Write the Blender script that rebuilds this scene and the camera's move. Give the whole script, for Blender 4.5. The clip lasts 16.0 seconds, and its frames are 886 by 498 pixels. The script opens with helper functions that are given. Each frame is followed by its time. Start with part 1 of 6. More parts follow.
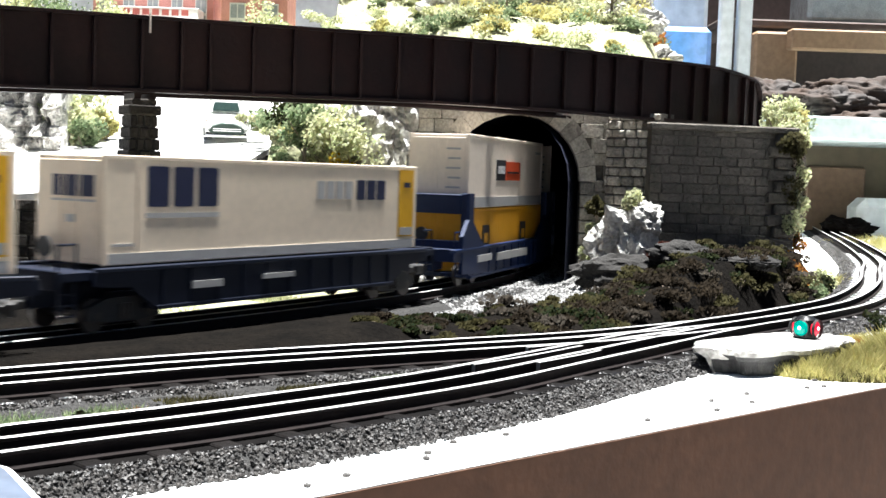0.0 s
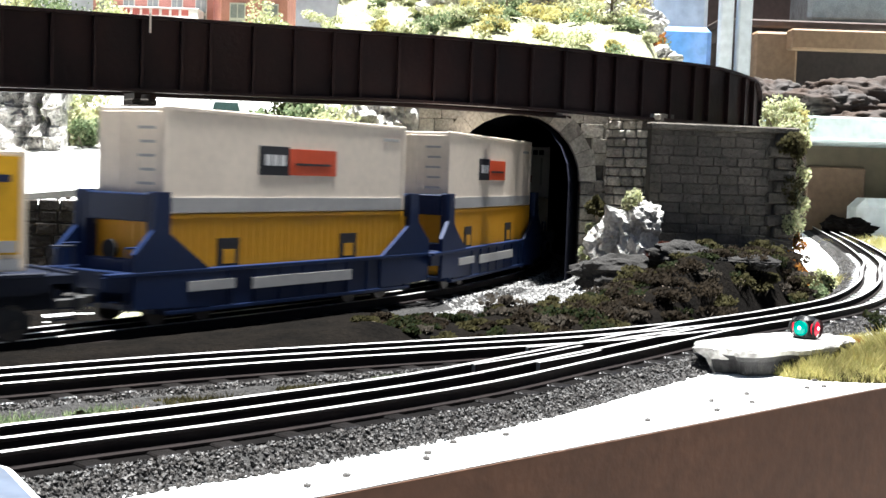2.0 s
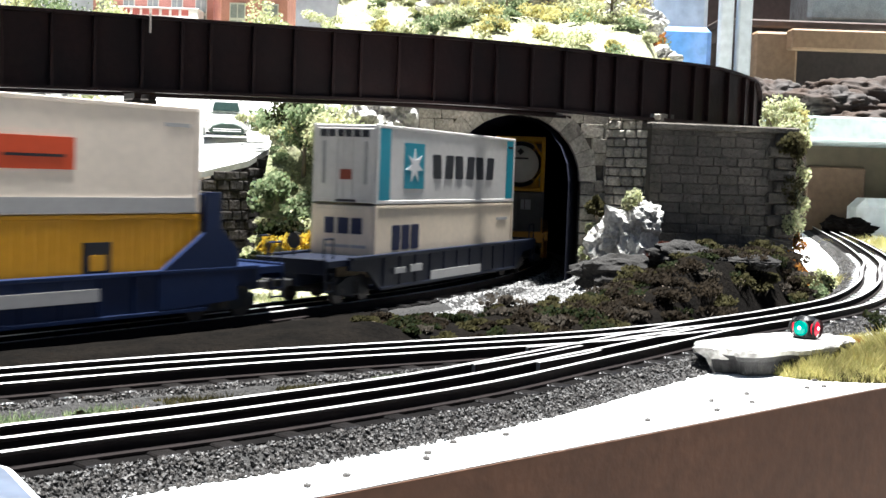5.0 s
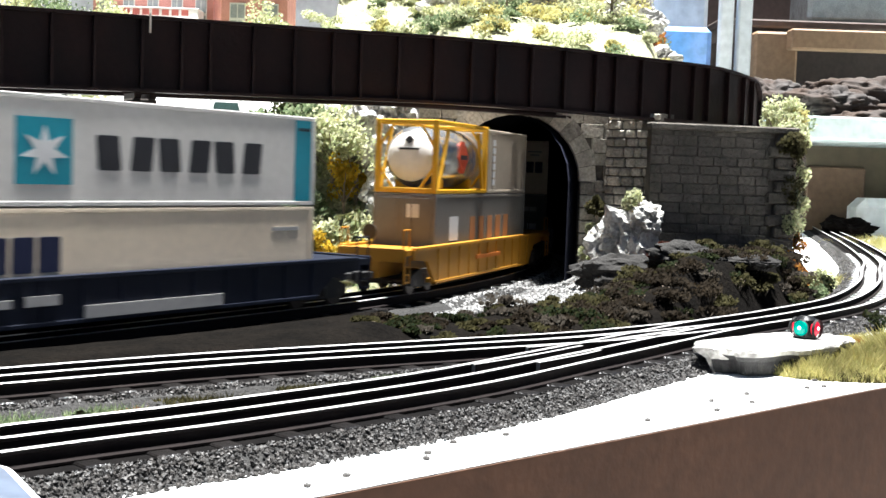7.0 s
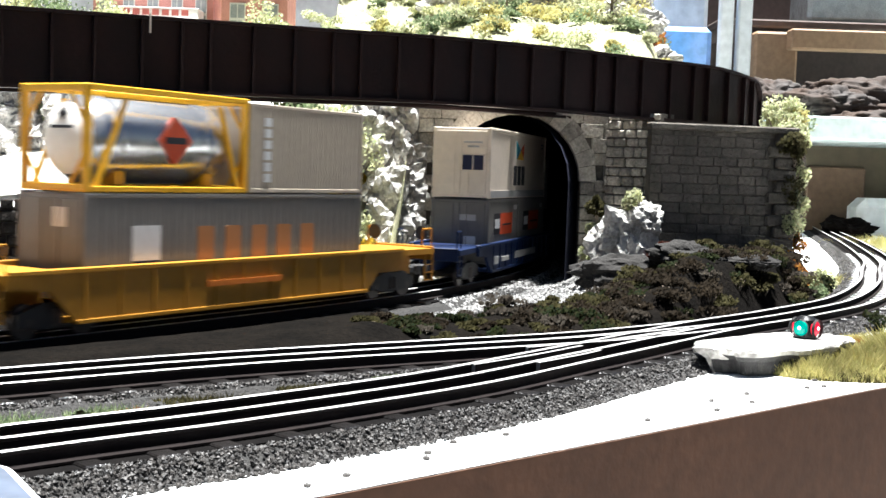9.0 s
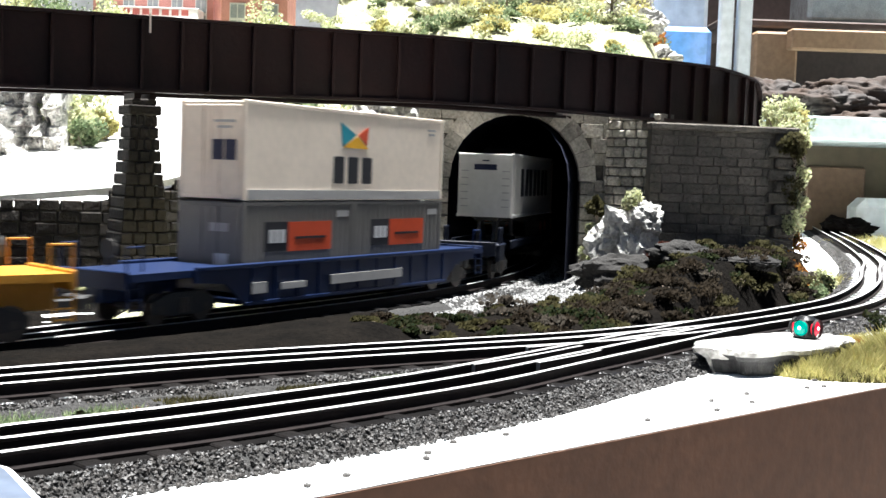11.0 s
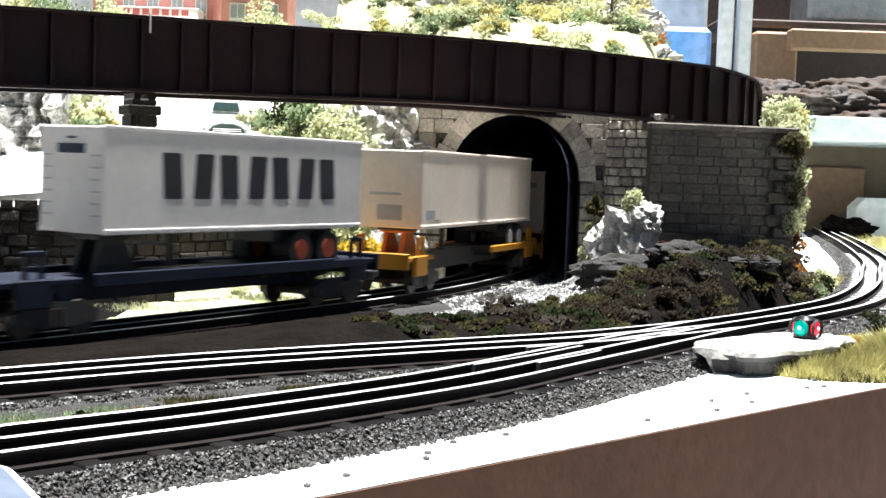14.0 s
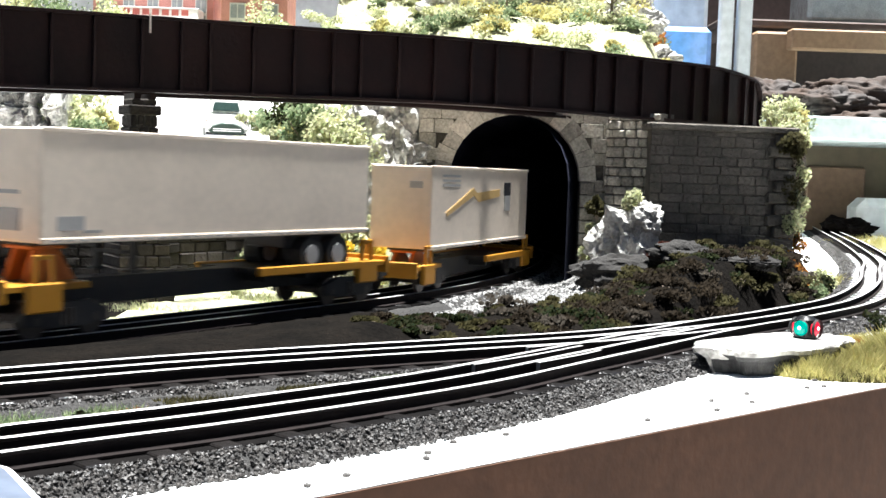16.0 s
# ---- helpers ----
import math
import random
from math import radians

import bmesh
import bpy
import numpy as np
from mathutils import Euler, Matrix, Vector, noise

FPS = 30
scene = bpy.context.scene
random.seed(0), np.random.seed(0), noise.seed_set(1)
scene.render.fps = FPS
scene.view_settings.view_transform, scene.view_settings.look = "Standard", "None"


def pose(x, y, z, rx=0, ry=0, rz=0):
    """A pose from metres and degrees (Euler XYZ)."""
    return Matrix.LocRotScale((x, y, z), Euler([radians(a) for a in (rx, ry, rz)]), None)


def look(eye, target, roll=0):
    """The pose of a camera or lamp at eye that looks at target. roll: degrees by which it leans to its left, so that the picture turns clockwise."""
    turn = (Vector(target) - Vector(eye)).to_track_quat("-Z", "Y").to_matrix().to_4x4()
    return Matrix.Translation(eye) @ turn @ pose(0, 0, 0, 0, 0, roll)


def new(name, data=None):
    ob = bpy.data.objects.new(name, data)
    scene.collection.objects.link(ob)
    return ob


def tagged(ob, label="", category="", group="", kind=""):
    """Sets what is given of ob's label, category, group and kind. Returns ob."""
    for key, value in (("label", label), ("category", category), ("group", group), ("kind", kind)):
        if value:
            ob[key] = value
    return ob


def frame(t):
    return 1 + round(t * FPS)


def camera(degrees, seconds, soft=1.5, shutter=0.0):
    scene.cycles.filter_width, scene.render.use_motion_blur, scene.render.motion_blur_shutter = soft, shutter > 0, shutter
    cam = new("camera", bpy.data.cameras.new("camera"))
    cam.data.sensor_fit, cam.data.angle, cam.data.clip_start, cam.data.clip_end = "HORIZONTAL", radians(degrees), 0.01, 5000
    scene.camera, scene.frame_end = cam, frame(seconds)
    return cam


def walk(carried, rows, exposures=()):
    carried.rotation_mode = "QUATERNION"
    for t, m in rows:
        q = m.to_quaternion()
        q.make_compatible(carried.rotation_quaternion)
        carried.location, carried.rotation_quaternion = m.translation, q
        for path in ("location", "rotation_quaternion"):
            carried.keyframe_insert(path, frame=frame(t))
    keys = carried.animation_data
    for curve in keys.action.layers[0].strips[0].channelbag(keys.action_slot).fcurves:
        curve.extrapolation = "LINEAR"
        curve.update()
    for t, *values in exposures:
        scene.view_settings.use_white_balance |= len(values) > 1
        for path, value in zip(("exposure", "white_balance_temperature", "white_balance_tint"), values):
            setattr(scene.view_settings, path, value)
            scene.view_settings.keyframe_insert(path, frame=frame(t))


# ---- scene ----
FOV = 38.95
cam = camera(FOV, 16.0, soft=1.5, shutter=0.8)
EYE = (0.0, 0.0, 0.108)
VIEW = look(EYE, (0.0, 0.99814, 0.108 - 0.06101), 1.98)
walk(cam, [(0.0, VIEW), (16.0, VIEW)], exposures=[(0.0, 2.15, 5800, 9), (16.0, 2.15, 5800, 9)])

# ---- light: a steep sun a little behind the layout and to its right, and the sky's fill ----
SUN_DIR = Vector((0.055, 0.025, 0.998)).normalized()
world = bpy.data.worlds.new("daylight")
scene.world = world
world.use_nodes = True
wn = world.node_tree.nodes
sky = wn.new("ShaderNodeTexSky")
sky.sky_type = "NISHITA"
sky.sun_disc = False
sky.sun_elevation = math.asin(SUN_DIR.z)
sky.sun_rotation = math.atan2(SUN_DIR.x, SUN_DIR.y)
wn["Background"].inputs[1].default_value = 0.0084
world.node_tree.links.new(sky.outputs[0], wn["Background"].inputs[0])
sun_data = bpy.data.lights.new("sun", "SUN")
sun_data.energy, sun_data.angle, sun_data.color = 5.0, radians(9), (1.0, 0.94, 0.84)
sun = new("sun", sun_data)
sun.matrix_world = look(SUN_DIR * 4, (0, 0, 0))


# ---- materials ----
def mat(name, col, rough=0.7, metal=0.0, col2=None, scale=60.0, amount=0.5, bump=0.0, bscale=None, spec=0.5,
        island=0.0, rand=0.0, fine=0.15, coat=0.0):
    m = bpy.data.materials.new(name)
    m.use_nodes = True
    n, l = m.node_tree.nodes, m.node_tree.links
    b = n["Principled BSDF"]
    b.inputs["Roughness"].default_value = rough
    b.inputs["Metallic"].default_value = metal
    b.inputs["Specular IOR Level"].default_value = spec
    b.inputs["Coat Weight"].default_value = coat
    tc = n.new("ShaderNodeTexCoord")
    n1 = n.new("ShaderNodeTexNoise")
    n1.inputs["Scale"].default_value = scale
    n1.inputs["Detail"].default_value = 6
    l.new(tc.outputs["Object"], n1.inputs["Vector"])
    mix = n.new("ShaderNodeMix")
    mix.data_type = "RGBA"
    c2 = col2 or tuple(c * 0.7 for c in col)
    mix.inputs["A"].default_value = (*col, 1)
    mix.inputs["B"].default_value = (*c2, 1)
    ramp = n.new("ShaderNodeMapRange")
    ramp.inputs["From Min"].default_value, ramp.inputs["From Max"].default_value = 0.4, 0.65
    ramp.inputs["To Max"].default_value = amount
    l.new(n1.outputs["Fac"], ramp.inputs["Value"])
    l.new(ramp.outputs["Result"], mix.inputs["Factor"])
    out = mix.outputs["Result"]
    n2 = n.new("ShaderNodeTexNoise")
    n2.inputs["Scale"].default_value = scale * 9
    n2.inputs["Detail"].default_value = 4
    l.new(tc.outputs["Object"], n2.inputs["Vector"])
    hsv = n.new("ShaderNodeHueSaturation")
    val = n.new("ShaderNodeMapRange")
    val.inputs["To Min"].default_value, val.inputs["To Max"].default_value = 1 - fine, 1 + fine
    val.inputs["From Min"].default_value, val.inputs["From Max"].default_value = 0.3, 0.7
    l.new(n2.outputs["Fac"], val.inputs["Value"])
    vout = val.outputs["Result"]
    for amt, kind, sock in ((island, "ShaderNodeNewGeometry", "Random Per Island"), (rand, "ShaderNodeObjectInfo", "Random")):
        if amt:
            g = n.new(kind)
            r = n.new("ShaderNodeMapRange")
            r.inputs["To Min"].default_value, r.inputs["To Max"].default_value = 1 - amt, 1 + amt
            l.new(g.outputs[sock], r.inputs["Value"])
            mul = n.new("ShaderNodeMath")
            mul.operation = "MULTIPLY"
            l.new(vout, mul.inputs[0])
            l.new(r.outputs["Result"], mul.inputs[1])
            vout = mul.outputs[0]
    l.new(vout, hsv.inputs["Value"])
    l.new(out, hsv.inputs["Color"])
    l.new(hsv.outputs["Color"], b.inputs["Base Color"])
    if bump:
        n3 = n.new("ShaderNodeTexNoise")
        n3.inputs["Scale"].default_value = bscale or scale * 5
        n3.inputs["Detail"].default_value = 5
        l.new(tc.outputs["Object"], n3.inputs["Vector"])
        bp = n.new("ShaderNodeBump")
        bp.inputs["Strength"].default_value = min(bump, 1.0)
        bp.inputs["Distance"].default_value = 0.002
        l.new(n3.outputs["Fac"], bp.inputs["Height"])
        l.new(bp.outputs["Normal"], b.inputs["Normal"])
    return m


def glow(name, col, strength):
    m = mat(name, col, 0.2)
    b = m.node_tree.nodes["Principled BSDF"]
    b.inputs["Emission Color"].default_value = (*col, 1)
    b.inputs["Emission Strength"].default_value = strength
    return m


def leaf_mat(name, cols, sat=1.0):
    """Leaves, each with a colour of its own out of a few."""
    m = bpy.data.materials.new(name)
    m.use_nodes = True
    n, l = m.node_tree.nodes, m.node_tree.links
    b = n["Principled BSDF"]
    b.inputs["Roughness"].default_value = 0.8
    b.inputs["Specular IOR Level"].default_value = 0.08
    b.inputs["Subsurface Weight"].default_value = 0.0
    g = n.new("ShaderNodeNewGeometry")
    r = n.new("ShaderNodeValToRGB")
    r.color_ramp.interpolation = "LINEAR"
    els = r.color_ramp.elements
    while len(els) < len(cols):
        els.new(0.5)
    for i, c in enumerate(cols):
        els[i].position = i / max(1, len(cols) - 1)
        els[i].color = (*c, 1)
    l.new(g.outputs["Random Per Island"], r.inputs["Fac"])
    tc = n.new("ShaderNodeTexCoord")
    nz = n.new("ShaderNodeTexNoise")
    nz.inputs["Scale"].default_value = 70
    l.new(tc.outputs["Object"], nz.inputs["Vector"])
    h = n.new("ShaderNodeHueSaturation")
    mr = n.new("ShaderNodeMapRange")
    mr.inputs["From Min"].default_value, mr.inputs["From Max"].default_value = 0.3, 0.7
    mr.inputs["To Min"].default_value, mr.inputs["To Max"].default_value = 0.65, 1.25
    l.new(nz.outputs["Fac"], mr.inputs["Value"])
    l.new(mr.outputs["Result"], h.inputs["Value"])
    l.new(r.outputs["Color"], h.inputs["Color"])
    l.new(h.outputs["Color"], b.inputs["Base Color"])
    tr = n.new("ShaderNodeBsdfTranslucent")
    l.new(h.outputs["Color"], tr.inputs["Color"])
    ms = n.new("ShaderNodeMixShader")
    ms.inputs["Fac"].default_value = 0.5
    l.new(b.outputs[0], ms.inputs[1])
    l.new(tr.outputs[0], ms.inputs[2])
    l.new(ms.outputs[0], n["Material Output"].inputs["Surface"])
    return m


PLASTER = mat("white_painted_board", (0.80, 0.80, 0.78), 0.75, col2=(0.62, 0.61, 0.57), scale=30, amount=0.4, bump=0.3, bscale=300)
FASCIA = mat("brown_hardboard", (0.145, 0.066, 0.034), 0.5, col2=(0.11, 0.052, 0.029), scale=12, amount=0.6, bump=0.1, bscale=200)
# Earth darkened below its own colour: the bridge's shadow is painted into it.
SOIL = mat("shade_dark_earth", (0.0055, 0.0044, 0.0034), 0.95, col2=(0.0026, 0.0022, 0.0018), scale=38, amount=0.9, bump=1.0, bscale=420, fine=0.4, spec=0.05)
DRY = mat("dry_grass_earth", (0.42, 0.40, 0.26), 0.95, col2=(0.19, 0.21, 0.10), scale=35, amount=0.9, bump=1.0, bscale=350, fine=0.4)
BALLAST = mat("grey_ballast_bed", (0.045, 0.043, 0.041), 0.9, col2=(0.04, 0.039, 0.038), scale=200, amount=0.9, bump=1.0, bscale=600, fine=0.4, spec=0.1)
STONE_CHIP = mat("ballast_chips", (0.042, 0.038, 0.035), 0.5, col2=(0.021, 0.019, 0.018), scale=200, island=0.85, bump=0.4, bscale=900)
# Ballast chips once more, paler: the sunlight by the tunnel is in this colour.
LITCHIP = mat("sunlit_ballast_chips", (0.27, 0.265, 0.255), 0.6, col2=(0.15, 0.145, 0.14), scale=200, island=0.9)
# Dark track bed, its colour deepened by the shade between the rails.
TIE = mat("shaded_track_bed", (0.0058, 0.0051, 0.0050), 0.8, col2=(0.011, 0.0095, 0.009), scale=120, rand=0.3, bump=0.5, bscale=500, spec=0.05)
TIEEND = mat("glossy_plastic_tie", (0.0075, 0.0065, 0.0062), 0.28, col2=(0.013, 0.011, 0.010), scale=120, rand=0.3, bump=0.4, bscale=400, spec=0.7)
RAIL = mat("steel_rail", (0.80, 0.78, 0.75), 0.42, 0.7, col2=(0.66, 0.63, 0.60), scale=80, amount=0.4)
# Rail sides are coloured dark for the shade that falls on them.
RAILSIDE = mat("rail_web_shade", (0.012, 0.0092, 0.0090), 0.8, col2=(0.018, 0.013, 0.0115), scale=80, spec=0.1)
GIRDER = mat("dark_brown_girder_paint", (0.016, 0.0070, 0.0068), 0.55, col2=(0.008, 0.0048, 0.0052), scale=25, amount=0.8, bump=0.15, bscale=250, spec=0.2)
PIERST = mat("brown_grey_pier_stone", (0.040, 0.032, 0.026), 0.9, col2=(0.022, 0.018, 0.015), scale=60, amount=0.8, bump=0.8, bscale=350, rand=0.25)
STONE = mat("grey_cut_stone", (0.43, 0.395, 0.34), 0.9, col2=(0.27, 0.25, 0.215), scale=50, amount=0.8, bump=0.8, bscale=320, rand=0.28, fine=0.25)
ABUT = mat("weathered_abutment_stone", (0.105, 0.092, 0.077), 0.92, col2=(0.055, 0.050, 0.043), scale=40, amount=0.8, bump=0.8, bscale=320, rand=0.22, fine=0.25)
MORTAR = mat("dark_mortar", (0.10, 0.09, 0.075), 0.95, scale=100, bump=0.6)
ROCK = mat("pale_rock_casting", (0.62, 0.60, 0.56), 0.9, col2=(0.22, 0.21, 0.20), scale=38, amount=0.9, bump=0.9, bscale=260, fine=0.3)
BROWNROCK = mat("brown_layered_rock", (0.050, 0.031, 0.021), 0.9, col2=(0.068, 0.064, 0.062), scale=9, amount=0.8, bump=0.9, bscale=60)
# The tunnel's inner shade and its bluish haze are put into this colour.
BLACK = mat("tunnel_shade_black", (0.045, 0.047, 0.070), 1.0, scale=20, spec=0.0)
ROADM = mat("pale_concrete_road", (0.62, 0.61, 0.58), 0.9, col2=(0.5, 0.49, 0.47), scale=20, amount=0.5, bump=0.3, bscale=400)
GREEN = leaf_mat("green_foliage", [(0.11, 0.16, 0.085), (0.20, 0.26, 0.13), (0.32, 0.36, 0.21), (0.14, 0.20, 0.10)])
DKGREEN = leaf_mat("dark_foliage", [(0.012, 0.020, 0.008), (0.026, 0.034, 0.012), (0.032, 0.028, 0.012)])
YELLOW = leaf_mat("yellow_foliage", [(0.5, 0.33, 0.02), (0.62, 0.42, 0.04), (0.42, 0.36, 0.06)])
LIME = leaf_mat("yellow_green_foliage", [(0.46, 0.48, 0.26), (0.62, 0.60, 0.38), (0.36, 0.42, 0.21), (0.70, 0.68, 0.50)])
STRAW = leaf_mat("straw_grass", [(0.44, 0.40, 0.15), (0.56, 0.50, 0.22), (0.36, 0.36, 0.12)])
RUST = leaf_mat("rust_foliage", [(0.30, 0.11, 0.02), (0.4, 0.2, 0.04), (0.2, 0.06, 0.03)])
REDLEAF = leaf_mat("red_foliage", [(0.2, 0.02, 0.03), (0.3, 0.04, 0.05), (0.12, 0.02, 0.02)])
BROWNL = leaf_mat("brown_foliage", [(0.024, 0.018, 0.012), (0.036, 0.027, 0.017), (0.016, 0.013, 0.009)])
OLIVE = leaf_mat("olive_foliage", [(0.050, 0.046, 0.018), (0.070, 0.062, 0.026), (0.034, 0.032, 0.014)])
GREYBR = leaf_mat("grey_brown_foliage", [(0.075, 0.062, 0.048), (0.055, 0.046, 0.036), (0.09, 0.08, 0.065)])
MAROON = leaf_mat("maroon_foliage", [(0.060, 0.016, 0.012), (0.085, 0.026, 0.016), (0.035, 0.014, 0.010)])
# Boulder colour dimmed to hold the shade that lies on the bank.
BANKROCK = mat("shade_dull_bank_rock", (0.021, 0.019, 0.017), 0.95, col2=(0.009, 0.0075, 0.0065), scale=45, amount=0.9, bump=0.9, bscale=300, fine=0.3)
BARK = mat("grey_bark", (0.2, 0.16, 0.12), 0.9, scale=200, bump=0.5)


# ---- mesh helpers ----
def link_mesh(name, bm, material, smooth=False):
    me = bpy.data.meshes.new(name)
    bm.to_mesh(me)
    bm.free()
    for p in me.polygons:
        p.use_smooth = smooth
    for m in material if isinstance(material, (list, tuple)) else [material]:
        me.materials.append(m)
    return new(name, me)


def part(name, bm, material, parent, label="", smooth=False):
    ob = link_mesh(name, bm, material, smooth)
    ob.parent = parent
    if label:
        tagged(ob, label)
    return ob


def empty(name, m=None):
    ob = new(name)
    ob.empty_display_size = 0.01
    if m is not None:
        ob.matrix_basis = m
    return ob


def box(bm, x0, x1, y0, y1, z0, z1, bevel=0.0, mi=0, turn=None):
    vs = [bm.verts.new((x, y, z)) for z in (z0, z1) for y in (y0, y1) for x in (x0, x1)]
    fs = [bm.faces.new([vs[i] for i in q]) for q in ((0, 2, 3, 1), (4, 5, 7, 6), (0, 1, 5, 4), (2, 6, 7, 3), (0, 4, 6, 2), (1, 3, 7, 5))]
    for f in fs:
        f.material_index = mi
    if turn is not None:
        bmesh.ops.transform(bm, matrix=turn, verts=vs)
    if bevel:
        es = list({e for f in fs for e in f.edges})
        r = bmesh.ops.bevel(bm, geom=es, offset=bevel, segments=1, affect="EDGES", profile=0.7)
        for f in r["faces"]:
            f.material_index = mi
    return vs


def boxbm(*a, **k):
    bm = bmesh.new()
    box(bm, *a, **k)
    return bm


def prism(bm, pts, axis, a, b, mi=0):
    """A plate: an outline in two coordinates, thick from a to b along the third axis ('x', 'y' or 'z')."""
    def put(p, d):
        return {"x": (d, p[0], p[1]), "y": (p[0], d, p[1]), "z": (p[0], p[1], d)}[axis]
    lo = [bm.verts.new(put(p, a)) for p in pts]
    hi = [bm.verts.new(put(p, b)) for p in pts]
    n = len(pts)
    fs = [bm.faces.new(lo), bm.faces.new(hi[::-1])]
    fs += [bm.faces.new((lo[i], hi[i], hi[(i + 1) % n], lo[(i + 1) % n])) for i in range(n)]
    for f in fs:
        f.material_index = mi
    bmesh.ops.recalc_face_normals(bm, faces=fs)
    return lo + hi


def cyl(bm, p, q, r, seg=12, r2=None, mi=0, cap=True):
    p, q = Vector(p), Vector(q)
    m = Matrix.Translation((p + q) / 2) @ (q - p).to_track_quat("Z", "Y").to_matrix().to_4x4()
    g = bmesh.ops.create_cone(bm, cap_ends=cap, segments=seg, radius1=r, radius2=r if r2 is None else r2, depth=(q - p).length, matrix=m)
    for v in g["verts"]:
        for f in v.link_faces:
            f.material_index = mi
    return g["verts"]


def sweep(bm, line, profile, mi=None, closed=True):
    """A profile (offset to the right of the line, height) carried along points (x, y, z) of a line."""
    rings = []
    n = len(line)
    for i, p in enumerate(line):
        a, b = line[max(0, i - 1)], line[min(n - 1, i + 1)]
        d = Vector((b[0] - a[0], b[1] - a[1])).normalized()
        nx, ny = d.y, -d.x
        rings.append([bm.verts.new((p[0] + nx * o, p[1] + ny * o, p[2] + h)) for o, h in profile])
    k = len(profile)
    for i in range(n - 1):
        for j in range(k if closed else k - 1):
            f = bm.faces.new((rings[i][j], rings[i][(j + 1) % k], rings[i + 1][(j + 1) % k], rings[i + 1][j]))
            if mi:
                f.material_index = mi[j]
    if closed:
        bm.faces.new(rings[0])
        bm.faces.new(rings[-1][::-1])
    bmesh.ops.recalc_face_normals(bm, faces=bm.faces[:])


def spline(ctrl, step=0.012):
    """Catmull-Rom through control points, with points every step metres."""
    pts = [Vector((*c, 0)) if len(c) == 2 else Vector(c) for c in ctrl]
    pts = [2 * pts[0] - pts[1]] + pts + [2 * pts[-1] - pts[-2]]
    out = []
    for i in range(1, len(pts) - 2):
        a, b, c, d = pts[i - 1:i + 3]
        n = max(2, int((c - b).length / step))
        for k in range(n):
            t = k / n
            out.append(0.5 * (2 * b + (c - a) * t + (2 * a - 5 * b + 4 * c - d) * t * t + (3 * b - a - 3 * c + d) * t ** 3))
    out.append(pts[-2])
    return out


def rockmesh(bm, c, r, seed, sub=4, rough=0.35, facet=14.0):
    g = bmesh.ops.create_icosphere(bm, subdivisions=sub, radius=1.0)
    off = Vector((seed * 3.7, seed * 1.3, seed * 7.1))
    for v in g["verts"]:
        d = v.co.normalized()
        k = 1 + rough * (noise.fractal(d * 1.6 + off, 0.9, 2.1, 5) + 0.8 * (abs(noise.noise(d * 3.3 + off)) - 0.3))
        cell = noise.cell(d * facet * 0.25 + off)
        k += 0.05 * (cell - 0.5)
        v.co = Vector((c[0] + d.x * r[0] * k, c[1] + d.y * r[1] * k, c[2] + d.z * r[2] * k))
    return g["verts"]


def leaves(bm, c, r, count, size, rng, shell=0.55):
    """Small crossed leaf flakes filling an uneven, lumpy crown."""
    lumps = []
    for _ in range(max(3, count // 120)):
        d = Vector((rng.gauss(0, 1), rng.gauss(0, 1), rng.gauss(0, 1))).normalized() * rng.uniform(0.2, 0.8)
        lumps.append((Vector((c[0] + d.x * r[0], c[1] + d.y * r[1], c[2] + d.z * r[2])), rng.uniform(0.3, 0.6)))
    for i in range(count):
        lc, k = lumps[i % len(lumps)]
        d = Vector((rng.gauss(0, 1), rng.gauss(0, 1), rng.gauss(0, 1))).normalized() * (shell + (1.1 - shell) * rng.random())
        p = Vector((lc.x + d.x * r[0] * k, lc.y + d.y * r[1] * k, lc.z + d.z * r[2] * k))
        u = Vector((rng.gauss(0, 1), rng.gauss(0, 1), rng.gauss(0, 1))).normalized()
        w = u.orthogonal().normalized() * size * rng.uniform(0.5, 1.1)
        u = u * size * rng.uniform(0.5, 1.2)
        q = [bm.verts.new(p + e) for e in (-u, w, u, -w * 0.8)]
        bm.faces.new(q)


def bush(c, r, material, count=500, size=0.0028, seed=0, label="", name="shrub", category="shrub"):
    rng = random.Random(seed)
    bm = bmesh.new()
    leaves(bm, (0, 0, r[2] * 0.8), r, count, size, rng)
    root = empty(name, pose(*c))
    part("crown", bm, material, root)
    bm = bmesh.new()
    for k in range(4):
        a = rng.uniform(0, 6.28)
        cyl(bm, (0, 0, -0.006), (math.cos(a) * r[0] * 0.4, math.sin(a) * r[1] * 0.4, r[2] * 0.8), 0.0009, 5, 0.0004)
    part("stem", bm, BARK, root)
    return tagged(root, label, category)


def tree(c, h, r, material, count=900, seed=0, label="", size=0.0032):
    rng = random.Random(seed)
    root = empty("tree", pose(*c))
    bm = bmesh.new()
    cyl(bm, (0, 0, -0.01), (0, 0, h * 0.6), h * 0.035, 8, h * 0.015)
    for k in range(9):
        a, z = k * 2.4 + rng.random(), h * rng.uniform(0.25, 0.6)
        cyl(bm, (0, 0, z), (math.cos(a) * r * 0.7, math.sin(a) * r * 0.7, z + h * rng.uniform(0.15, 0.35)), h * 0.012, 5, h * 0.004)
    part("trunk", bm, BARK, root)
    bm = bmesh.new()
    leaves(bm, (0, 0, h * 0.68), (r, r, h * 0.42), count, size, rng)
    part("crown", bm, material, root)
    return tagged(root, label, "tree")


# ---- the bench: white board top, brown fascia, room behind ----
RAIL_Z = 0.020
BOARD_Z = 0.007
EDGE_A, EDGE_DIR = Vector((-0.039, 0.378)), Vector((0.7230, 0.6908))


